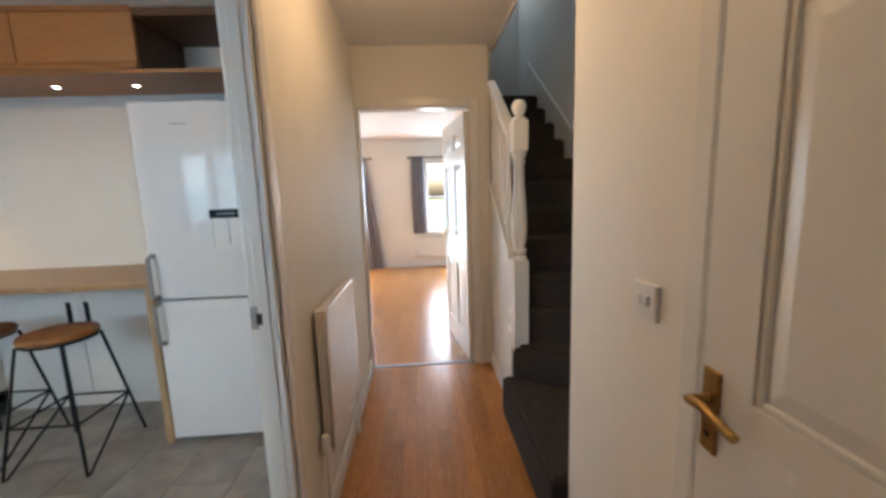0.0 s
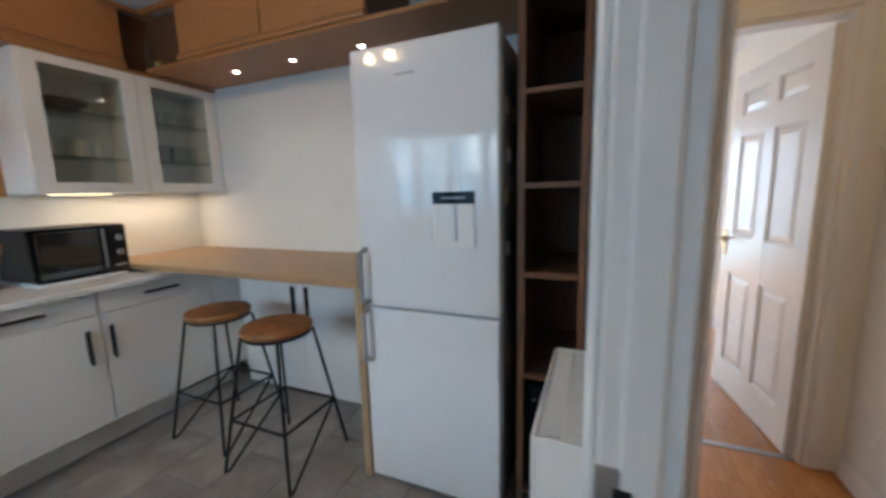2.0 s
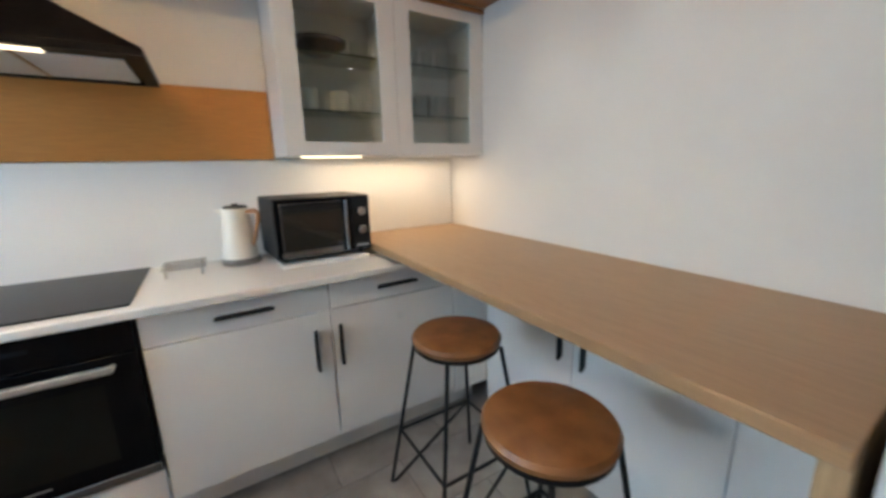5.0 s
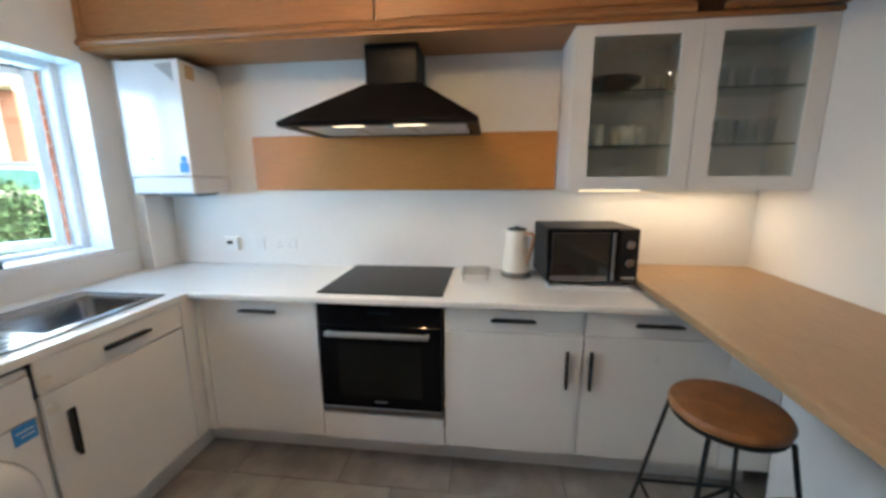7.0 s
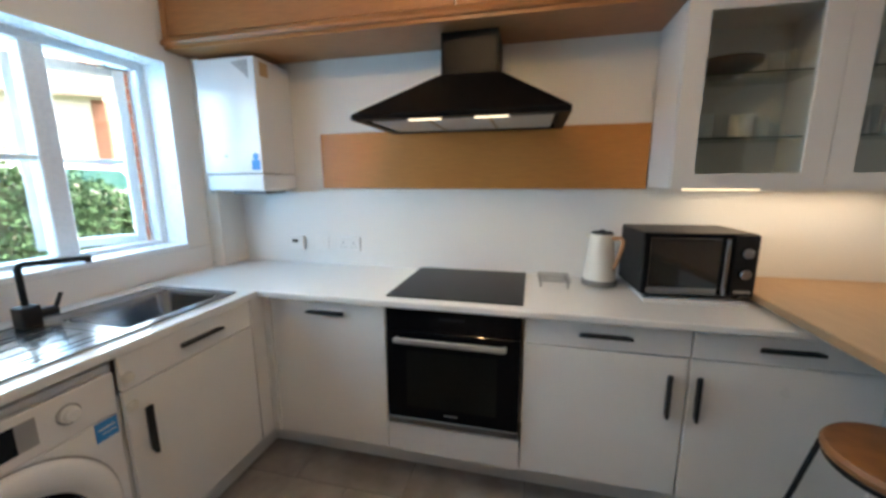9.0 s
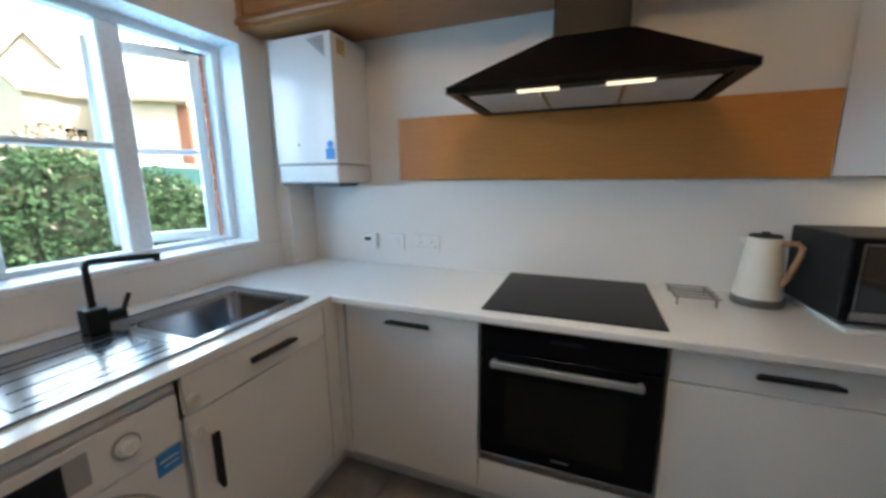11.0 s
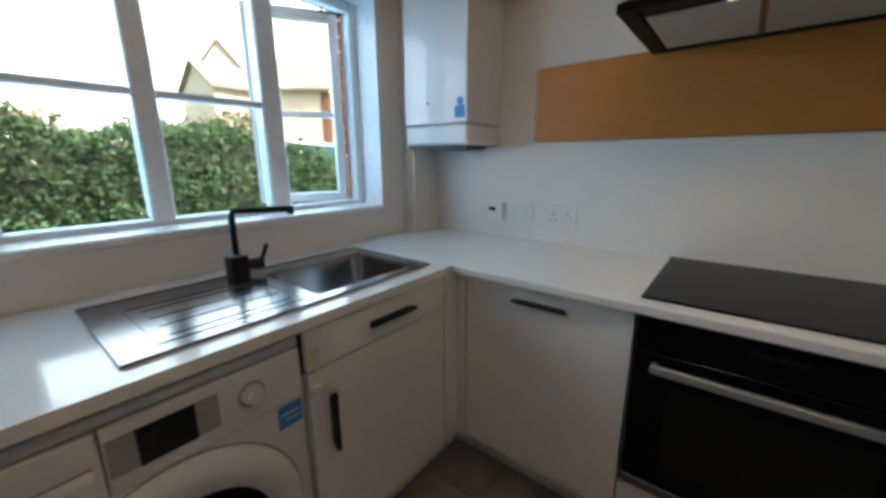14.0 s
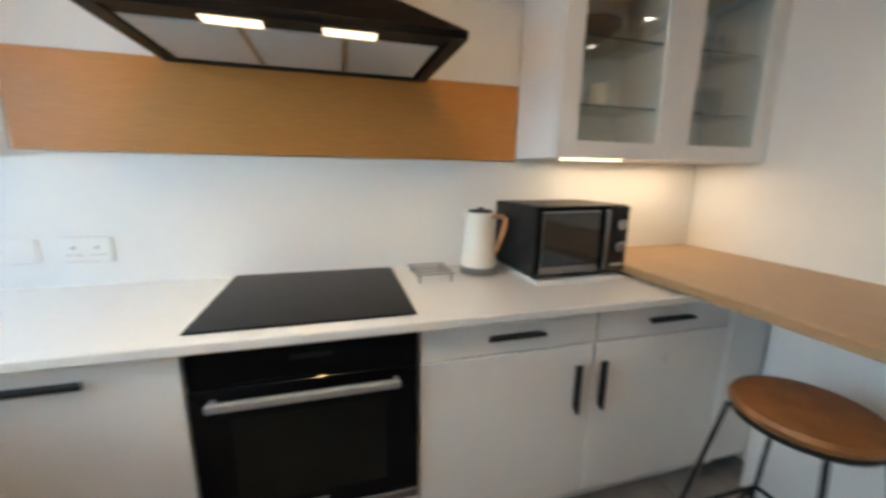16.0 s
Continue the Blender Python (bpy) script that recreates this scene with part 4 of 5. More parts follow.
for y0, y1, hs in ((3.777, 4.289, 0), (4.292, 4.796, 1)):
    fw = 0.078
    fr = ring_slab(y0, y1, CZ0, CZ1, y0 + fw, y1 - fw, CZ0 + 0.06, CZ1 - 0.048, 0.347, 0.367)
    for v in fr.verts:
        v.co = Vector((v.co.z, v.co.x, v.co.y))
    bmesh.ops.recalc_face_normals(fr, faces=fr.faces[:])
    d = part("door", fr, CAB, gc, "white framed door with clear glass")
    part("pane", box(0.355, 0.359, y0 + fw - 0.004, y1 - fw + 0.004, CZ0 + 0.056, CZ1 - 0.044), SMOKE, d, "clear glass pane").visible_shadow = False
    for hz in (1.46, 2.0):
        part("hinge", lathe(y1 - fw + 0.02 if hs else y0 + fw - 0.02, hz, [(0.014, 0.339), (0.014, 0.3465)], 10, "x"), STEEL, d)
part("light_strip", box(0.27, 0.30, 3.85, 4.12, 1.367, 1.3745, 0.001), BULBW, gc, "lit under-cabinet lamp")
SH1, SH2 = 1.579, 1.824


def mug(x, y, z, r, h, side=1, m=None):
    t = thing("mug", (x, y, z), "plain white mug on a glass shelf", "mug", "mugs in the cabinet")
    part("body", lathe(x, y, [(r * 0.85, z), (r, z + 0.01), (r, z + h), (r - 0.004, z + h), (r - 0.005, z + 0.012), (0.001, z + 0.012)], 20), CERAM, t, smooth=True)
    pts = [(x, y + side * (r + 0.022 * math.sin(a)), z + h / 2 - 0.028 * math.cos(a)) for a in [math.pi * k / 6 for k in range(7)]]
    part("handle", tube(pts, 0.005, 6), CERAM, t, smooth=True)


def tumbler(x, y, z, r, h):
    t = thing("drinking_glass", (x, y, z), "clear drinking glass on a glass shelf", "glass", "glasses in the cabinet")
    part("body", lathe(x, y, [(r * 0.8, z), (r, z + h), (r - 0.003, z + h), (r * 0.8 - 0.003, z + 0.008), (0.001, z + 0.008)], 18), TUMB, t, smooth=True)


for my, mh, mr in ((3.93, 0.10, 0.036), (4.07, 0.095, 0.042)):
    mug(0.195, my, SH1, mr, mh, -1)
mug(0.135, 4.16, SH1, 0.036, 0.09)
bw2 = lathe(0.185, 3.99, [(0.05, SH2), (0.07, SH2 + 0.012), (0.125, SH2 + 0.045), (0.13, SH2 + 0.062), (0.125, SH2 + 0.062), (0.06, SH2 + 0.02), (0.001, SH2 + 0.016)], 32)
solo("bowl", bw2, CLAY, "dark shallow serving bowl on the upper glass shelf", "bowl", smooth=True)
for gy in (4.17, 4.23):
    tumbler(0.175, gy, SH2, 0.027, 0.09)
for gy in (4.38, 4.47, 4.56, 4.65, 4.72):
    tumbler(0.165, gy, SH1, 0.03, 0.125)
    tumbler(0.175, gy + 0.01, SH2, 0.032, 0.10)
for gy in (4.43, 4.53, 4.63):
    tumbler(0.105, gy, SH1, 0.03, 0.125)

# ---- timber box cabinets under the ceiling ----
sw = thing("high_cabinet", (0.19, 3.0, 2.10), "orange-brown timber cupboards boxed in under the ceiling along the hood wall", "cabinet", "high timber cupboards")
part("bottom_board", boxes((0.037, 0.38, 1.362, 4.797, 2.076, 2.094)), CHERRY, sw)
part("pelmet", prism([(0.362, 2.094), (0.395, 2.094), (0.402, 2.106), (0.390, 2.126), (0.382, 2.133), (0.362, 2.133)], "y", 1.362, 4.24), CHERRY, sw)
for y0, y1 in ((1.40, 2.886), (2.893, 4.24)):
    part("door", box(0.364, 0.382, y0, y1, 2.136, 2.415, 0.002), CHERRY, sw)
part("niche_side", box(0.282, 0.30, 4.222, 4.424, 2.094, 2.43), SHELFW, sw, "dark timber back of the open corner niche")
part("end_stile", box(0.364, 0.384, 1.362, 1.397, 2.133, 2.437), CHERRY, sw)
part("cornice", prism([(0.362, 2.418), (0.384, 2.418), (0.402, 2.437), (0.362, 2.437)], "y", 1.397, 4.797), CHERRY, sw)
part("corner_side", box(0.30, 0.362, 4.222, 4.24, 2.094, 2.43), SHELFW, sw)
sn = thing("high_cabinet", (1.3, 4.58, 2.10), "orange-brown timber cupboards with downlights above the oak bar", "cabinet", "high timber cupboards")
part("bottom_board", boxes((0.382, 2.957, 4.35, 4.797, 2.10, 2.118)), CHERRYX, sn)
part("pelmet", prism([(4.335, 2.118), (4.37, 2.118), (4.37, 2.157), (4.348, 2.157), (4.342, 2.15), (4.330, 2.13)], "x", 0.70, 1.96), CHERRYX, sn)
for x0, x1 in ((0.70, 1.325), (1.331, 1.958)):
    part("door", box(x0, x1, 4.35, 4.368, 2.16, 2.415, 0.002), CHERRYX, sn)
part("cornice", prism([(4.346, 2.418), (4.37, 2.418), (4.37, 2.437), (4.328, 2.437)], "x", 0.394, 1.96), CHERRYX, sn)
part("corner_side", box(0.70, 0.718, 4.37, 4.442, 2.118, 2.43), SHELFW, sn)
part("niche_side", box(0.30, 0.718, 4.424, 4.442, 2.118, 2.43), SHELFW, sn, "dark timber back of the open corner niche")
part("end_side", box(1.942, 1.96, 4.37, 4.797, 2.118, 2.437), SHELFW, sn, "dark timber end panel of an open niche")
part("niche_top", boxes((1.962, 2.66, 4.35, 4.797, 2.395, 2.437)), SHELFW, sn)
for k, lx in enumerate((0.86, 1.315, 1.78)):
    dl = thing("downlight", (lx, 4.58, 2.09), "small round chrome downlight, lit, in the timber soffit", "light", "downlights over the bar")
    part("bezel", lathe(lx, 4.58, [(0.029, 2.0995), (0.030, 2.095), (0.020, 2.093), (0.017, 2.097)], 24), CHROME, dl, smooth=True)
    part("lens", lathe(lx, 4.58, [(0.017, 2.098), (0.015, 2.0945), (0.001, 2.094)], 20), BULB, dl, "glowing lens", True)
# bottle in the open corner niche
bt2 = lathe(0.40, 4.36, [(0.03, 2.119), (0.032, 2.13), (0.032, 2.23), (0.012, 2.27), (0.012, 2.31), (0.015, 2.315), (0.001, 2.316)], 18)
solo("bottle", bt2, TUMB, "clear bottle standing in the open corner of the high cupboards", "bottle", smooth=True)
solo("brass_jar", lathe(0.455, 4.385, [(0.018, 2.119), (0.026, 2.13), (0.026, 2.15), (0.014, 2.165), (0.001, 2.167)], 18), BRASS, "small brass pot in the open corner niche", "pot", smooth=True)

# ---- fridge freezer ----
fz = thing("fridge_freezer", (2.32, 4.45, 0), "tall white fridge freezer with water dispenser and bar handles", "fridge")
# Dark grey body: the fridge side's shadow is put into its colour.
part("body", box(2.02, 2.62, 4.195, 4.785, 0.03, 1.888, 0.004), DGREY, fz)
fl = part("freezer_door", box(2.017, 2.622, 4.128, 4.19, 0.035, 0.846, 0.008, 2), FRIDGE, fz, "white lower freezer door")
fu = part("fridge_door", box(2.017, 2.622, 4.128, 4.19, 0.856, 1.892, 0.008, 2), FRIDGE, fz, "white upper fridge door")
for z0, z1, dr in ((0.61, 0.835, fl), (0.872, 1.10, fu)):
    part("handle", join(tube([(2.042, 4.128, z0), (2.042, 4.085, z0 + 0.01), (2.042, 4.085, z1 - 0.01), (2.042, 4.128, z1)], 0.011, 8), boxes((2.03, 2.054, 4.120, 4.128, z0 - 0.012, z0 + 0.012), (2.03, 2.054, 4.120, 4.128, z1 - 0.012, z1 + 0.012))), SATIN, dr, "pale metal bar handle", True)
part("dispenser_panel", box(2.362, 2.532, 4.122, 4.1285, 1.288, 1.334, 0.002), BGLASS, fu, "black dispenser strip")
part("panel_mark", boxes((2.40, 2.495, 4.1212, 4.122, 1.308, 1.314)), GREYP, fu)
part("dispenser_recess", boxes((2.364, 2.372, 4.1195, 4.1285, 1.122, 1.288), (2.522, 2.53, 4.1195, 4.1285, 1.122, 1.288), (2.372, 2.522, 4.1195, 4.1285, 1.122, 1.13), (2.372, 2.522, 4.1245, 4.1285, 1.13, 1.288)), WPLAST, fu, "pale dispenser recess")
part("paddle", boxes((2.435, 2.46, 4.116, 4.1245, 1.15, 1.285), bev=0.003), APPL, fu)
part("badge", boxes((2.22, 2.30, 4.1272, 4.128, 1.775, 1.782)), GREYP, fu)
for k in range(4):
    part("foot", lathe((2.06, 2.58)[k % 2], (4.25, 4.74)[k // 2], [(0.02, 0), (0.02, 0.03)], 10), BLACK, fz)
random.seed(4)
for k, (my, mz) in enumerate(((4.24, 1.62), (4.27, 1.44), (4.22, 1.28), (4.33, 1.33), (4.25, 1.08), (4.36, 1.60))):
    hgt = 0.05 + 0.03 * random.random()
    solo("fridge_magnet", box(2.6205, 2.6245, my, my + 0.05, mz, mz + hgt, 0.001), (SILVER, WPLAST, TAN)[k % 3], "small pale magnet picture on the fridge side", "magnet", group="magnets on the fridge")

# ---- switch beside the kitchen door ----
ksw = thing("light_switch", (2.958, 3.36, 1.10), "white light switch on the kitchen side of the partition", "switch")
part("plate", box(2.949, 2.9595, 3.315, 3.40, 1.06, 1.145, 0.002), WPLAST, ksw)
part("rocker", box(2.944, 2.949, 3.345, 3.37, 1.085, 1.12, 0.002), WPLAST, ksw)

# ---- tall open shelving ----
ts = thing("shelf_unit", (2.79, 4.52, 0), "tall red-brown open shelving unit beside the fridge", "shelf")
part("side", box(2.664, 2.682, 4.26, 4.797, 0, 2.095), SHELFW, ts)
part("side", box(2.900, 2.918, 4.26, 4.797, 0, 2.095), SHELFW, ts)
part("back", box(2.682, 2.900, 4.785, 4.797, 0.02, 2.095), SHELFW, ts)
for x0, x1 in ((2.664, 2.692), (2.892, 2.916)):
    part("front_stile", box(x0, x1, 4.242, 4.26, 0, 2.095, 0.002), CHERRYV, ts, "red-brown front edge strip")
for z in (0.06, 0.585, 1.005, 1.35, 1.69, 2.07):
    sf = part("shelf", box(2.682, 2.900, 4.262, 4.785, z - 0.01, z + 0.01, 0.001), SHELFW, ts)
    part("shelf_lip", box(2.692, 2.892, 4.244, 4.262, z - 0.011, z + 0.008, 0.002), CHERRYV, sf, "red-brown lipping")
dbx = thing("storage_box", (2.79, 4.5, 0.071), "dark glossy storage box with small studs on a low shelf", "box")
part("tub", box(2.702, 2.880, 4.27, 4.70, 0.071, 0.53, 0.008), BGLASS, dbx)
for sx, sz in ((2.73, 0.40), (2.80, 0.36), (2.85, 0.43), (2.77, 0.30)):
    part("stud", lathe(sx, sz + 0.071, [(0.005, 4.266), (0.005, 4.2705)], 8, "y"), CHROME, dbx)


def radiator(name, label, axis, u0, u1, wall, sign, z0, z1, depth):
    """A panel radiator; u along the wall, sign the way that it stands off it."""
    mid = (u0 + u1) / 2
    r = thing(name, (wall + sign * depth / 2, mid, z0) if axis == "y" else (mid, wall + sign * depth / 2, z0), label, "radiator")

    def b(a0, a1, d0, d1, za, zb, bev=0.0):
        w0, w1 = sorted((wall + sign * d0, wall + sign * d1))
        return box(w0, w1, a0, a1, za, zb, bev) if axis == "y" else box(a0, a1, w0, w1, za, zb, bev)

    part("front_panel", b(u0, u1, depth - 0.014, depth, z0, z1, 0.005), GLOSSW, r)
    part("back_panel", b(u0 + 0.01, u1 - 0.01, 0.022, 0.034, z0, z1 - 0.01), GLOSSW, r)
    for a0, a1 in ((u0, u0 + 0.004), (u1 - 0.004, u1)):
        part("side_cover", b(a0, a1, 0.018, depth - 0.014, z0 + 0.02, z1), GLOSSW, r)
    gr = bmesh.new()
    n = int((u1 - u0) / 0.014)
    for k in range(n):
        a = u0 + 0.008 + k * (u1 - u0 - 0.02) / n
        join(gr, b(a, a + 0.006, 0.022, depth - 0.016, z1 - 0.012, z1 - 0.004))
    join(gr, b(u0 + 0.004, u1 - 0.004, 0.016, 0.024, z1 - 0.014, z1 - 0.001))
    join(gr, b(u0 + 0.004, u1 - 0.004, depth * 0.5 - 0.004, depth * 0.5 + 0.004, z1 - 0.013, z1 - 0.003))
    part("top_grille", gr, GLOSSW, r, "slotted white top grille")
    m = int((u1 - u0) / 0.05)
    for k in range(m):
        a = u0 + 0.03 + k * (u1 - u0 - 0.06) / m
        part("ridge", b(a, a + 0.012, depth, depth + 0.0006, z0 + 0.03, z1 - 0.03, 0.0003), GLOSSW, r)
    for a0 in (u0 + 0.12, u1 - 0.14):
        part("bracket", b(a0, a0 + 0.03, 0.001, 0.022, z0 + 0.05, z1 - 0.05), GLOSSW, r)
    d = wall + sign * depth * 0.55
    zz = z0 + 0.05
    pt = (lambda a, z: (d, a, z)) if axis == "y" else (lambda a, z: (a, d, z))
    v = part("valve", tube([pt(u0 - 0.005, zz), pt(u0 - 0.045, zz)], 0.012, 10), CHROME, r, "chrome valve", True)
    part("valve_head", lathe(*((d, u0 - 0.045) if axis == "y" else (u0 - 0.045, d)), [(0.016, zz - 0.02), (0.018, zz), (0.018, zz + 0.05), (0.014, zz + 0.06)], 16), WPLAST, v, "", True)
    part("pipe", lathe(*((d, u0 - 0.045) if axis == "y" else (u0 - 0.045, d)), [(0.0075, 0.0), (0.0075, zz - 0.02)], 10), GLOSSW, r, "", True)
    part("pipe", lathe(*((d, u1 + 0.03) if axis == "y" else (u1 + 0.03, d)), [(0.0075, 0.0), (0.0075, zz)], 10), GLOSSW, r, "", True)
    return r


radiator("radiator", "white double panel radiator with slotted top on the kitchen partition", "y", 3.66, 4.22, 2.96, -1, 0.15, 0.735, 0.145)
radiator("radiator", "white panel radiator on the hall wall", "y", 3.49, 4.09, 3.035, 1, 0.335, 0.935, 0.062)
radiator("radiator", "white radiator under the living room window", "x", 3.41, 4.40, 9.30, -1, 0.21, 0.58, 0.07)

# ---- bar stools ----


def bar_stool(x, y, label):
    s = thing("bar_stool", (x, y, 0), label, "stool", "stools at the bar")
    part("seat", lathe(x, y, [(0.001, 0.682), (0.150, 0.682), (0.163, 0.692), (0.166, 0.706), (0.158, 0.718), (0.12, 0.722), (0.001, 0.720)], 40), LEATH, s, "round tan leather seat", True)
    part("seat_rim", lathe(x, y, [(0.150, 0.670), (0.158, 0.672), (0.158, 0.682), (0.150, 0.682), (0.150, 0.670)][:4], 40), BLACK, s, smooth=True)
    f, t, zf = 0.205, 0.115, 0.27
    k = (0.675 - zf) / 0.675
    mid = t + (f - t) * k
    for sx in (-1, 1):
        for sy in (-1, 1):
            part("leg", tube([(x + sx * t, y + sy * t, 0.675), (x + sx * f, y + sy * f, 0.008)], 0.0075, 8), BLACK, s, smooth=True)
        part("brace", tube([(x + sx * f, y - f, 0.008), (x + sx * (f - 0.002), y - f + 0.02, 0.006), (x + sx * mid, y + mid, zf)], 0.0065, 8), BLACK, s, "slanting rod", True)
        part("footrest", tube([(x + sx * mid, y - mid, zf), (x + sx * mid, y + mid, zf)], 0.0065, 8), BLACK, s, smooth=True)
    for sy in (-1, 1):
        part("footrest", tube([(x - mid, y + sy * mid, zf), (x + mid, y + sy * mid, zf)], 0.0065, 8), BLACK, s, smooth=True)


bar_stool(1.0, 4.185, "round tan leather bar stool on black wire legs")
bar_stool(1.52, 4.105, "tan leather bar stool on black wire legs beside the fridge")

# ---- things on the worktop ----
kt = thing("kettle", (0.175, 3.566, 0.91), "cream electric kettle with tan handle and steel base", "kettle")
part("base", lathe(0.175, 3.566, [(0.078, 0.911), (0.081, 0.918), (0.079, 0.937), (0.072, 0.940)], 32), DARKST, kt, "steel power base", True)
kb = lathe(0.175, 3.566, [(0.072, 0.932), (0.074, 0.94), (0.066, 1.02), (0.056, 1.12), (0.053, 1.155), (0.050, 1.160)], 36)
join(kb, hull([(0.175, 3.512, 1.155), (0.163, 3.526, 1.10), (0.187, 3.526, 1.10), (0.175, 3.485, 1.158), (0.158, 3.521, 1.158), (0.192, 3.521, 1.158)]))
part("jug", kb, KETT, kt, "cream enamel jug", True)
part("lid", lathe(0.175, 3.566, [(0.050, 1.160), (0.046, 1.168), (0.015, 1.17), (0.012, 1.178), (0.001, 1.179)], 28), BLACK, kt, "dark lid", True)
part("handle", tube([(0.175 + r * 0.64, 3.566 + r * 0.77, z) for r, z in ((0.045, 1.142), (0.092, 1.148), (0.106, 1.135), (0.104, 1.11), (0.078, 1.02), (0.062, 0.995))], 0.010, 10), COPPER, kt, "tan curved handle", True)

solo("white_board", box(0.12, 0.425, 3.70, 4.08, 0.9105, 0.925, 0.003), WPLAST, "thin white board under the microwave", "board")
mw = thing("microwave", (0.235, 3.885, 0.925), "black countertop microwave with steel trim and two dials", "microwave", rz=4)
part("case", box(0.085, 0.385, 3.677, 4.101, 0.94, 1.20, 0.006, 2), BLACK, mw)
md = part("door", box(0.385, 0.401, 3.679, 4.005, 0.944, 1.196, 0.003), BGLASS, mw, "black glass microwave door")
part("window_trim", boxes((0.401, 0.4016, 3.70, 3.985, 0.972, 0.978), (0.401, 0.4016, 3.70, 3.985, 1.176, 1.182), (0.401, 0.4016, 3.70, 3.705, 0.978, 1.176), (0.401, 0.4016, 3.980, 3.985, 0.978, 1.176)), STEEL, md)
part("door_window", boxes((0.401, 0.402, 3.708, 3.977, 0.981, 1.173)), MWGLASS, md, "dark window")
part("door_trim", boxes((0.401, 0.403, 3.695, 3.96, 0.95, 0.975)), STEEL, md, "steel trim strip")
part("handle", box(0.403, 0.423, 3.97, 3.988, 0.955, 1.185, 0.004), STEEL, md, "upright steel handle")
part("control_panel", box(0.385, 0.401, 4.009, 4.099, 0.944, 1.196, 0.003), BLACK, mw)
for kz in (1.125, 1.04):
    part("dial", lathe(4.055, kz, [(0.024, 0.401), (0.022, 0.415), (0.018, 0.419)], 24, "x"), STEEL, mw, "silver dial", True)
part("badge", boxes((0.4012, 0.4018, 4.025, 4.085, 0.96, 0.972)), SILVER, mw)
for fx in (0.125, 0.345):
    for fy in (3.715, 4.065):
        part("foot", lathe(fx, fy, [(0.012, 0.925), (0.012, 0.941)], 10), BLACK, mw)

tv = thing("trivet", (0.18, 3.35, 0.91), "steel wire trivet lying on the worktop", "trivet")
for k in range(5):
    xx = 0.126 + 0.041 * k
    part("rod", tube([(xx, 3.275, 0.942), (xx, 3.428, 0.942)], 0.003, 6), DARKST, tv, smooth=True)
for yy in (3.29, 3.413):
    part("rail", tube([(0.115, yy, 0.936), (0.301, yy, 0.936)], 0.0035, 6), DARKST, tv, smooth=True)
    for xx in (0.125, 0.291):
        part("leg", tube([(xx, yy, 0.911), (xx, yy, 0.936)], 0.0035, 6), DARKST, tv, smooth=True)

csp = thing("ceiling_spotlight", (1.39, 2.85, 2.34), "white ceiling spotlight bar with two lit heads", "lamp")
part("bar", box(1.20, 1.58, 2.825, 2.875, 2.42, 2.439, 0.004), GLOSSW, csp)
for hx in (1.30, 1.48):
    part("stem", lathe(hx, 2.85, [(0.008, 2.405), (0.008, 2.421)], 10), GLOSSW, csp)
    hdp = part("head", lathe(hx, 2.85, [(0.03, 2.37), (0.034, 2.38), (0.03, 2.40), (0.01, 2.41)], 20), GLOSSW, csp, smooth=True)
    part("lens", lathe(hx, 2.85, [(0.021, 2.369), (0.015, 2.366), (0.001, 2.365)], 16), BULB, hdp, "glowing lens", True)

# ---- hall: switch, ceiling lamp ----
lsw = thing("light_switch", (4.018, 2.905, 1.05), "white two-gang light switch on the cream wall", "switch")
part("plate", box(4.008, 4.0195, 2.858, 2.950, 1.058, 1.146, 0.003), WPLAST, lsw)
for yy in (2.922, 2.892):
    part("rocker", box(4.001, 4.008, yy - 0.012, yy + 0.012, 1.092, 1.118, 0.002), WPLAST, lsw)
cl = thing("ceiling_lamp", (3.52, 3.6, 2.36), "round white flush ceiling lamp in the hall", "lamp")
part("base", lathe(3.52, 3.6, [(0.09, 2.439), (0.09, 2.41), (0.085, 2.405)], 28), GLOSSW, cl, smooth=True)
part("shade", lathe(3.52, 3.6, [(0.10, 2.405), (0.12, 2.385), (0.11, 2.36), (0.07, 2.345), (0.001, 2.342)], 28), BULBW, cl, "glowing opal shade", True)

# ---- living room: curtains and rails ----


def curtain(x0, x1, y, z0, z1, folds, label, lean=0.0):
    bm = bmesh.new()
    n, rows = folds * 8, 8
    grid = []
    for j in range(rows + 1):
        f = j / rows
        z = z1 + (z0 - z1) * f
        row = []
        for i in range(n + 1):
            u = i / n
            amp = 0.028 + 0.012 * f
            row.append(bm.verts.new((x0 + (x1 - x0) * u + lean * f * u, y + amp * math.sin(2 * math.pi * folds * u) + 0.006 * math.sin(9 * u + 5 * f), z)))
        grid.append(row)
    for j in range(rows):
        for i in range(n):
            bm.faces.new((grid[j][i], grid[j][i + 1], grid[j + 1][i + 1], grid[j + 1][i]))
    bmesh.ops.solidify(bm, geom=bm.faces[:], thickness=0.003)
    return solo("curtain", bm, CURT, label, "curtain", group="living room curtains", smooth=True)


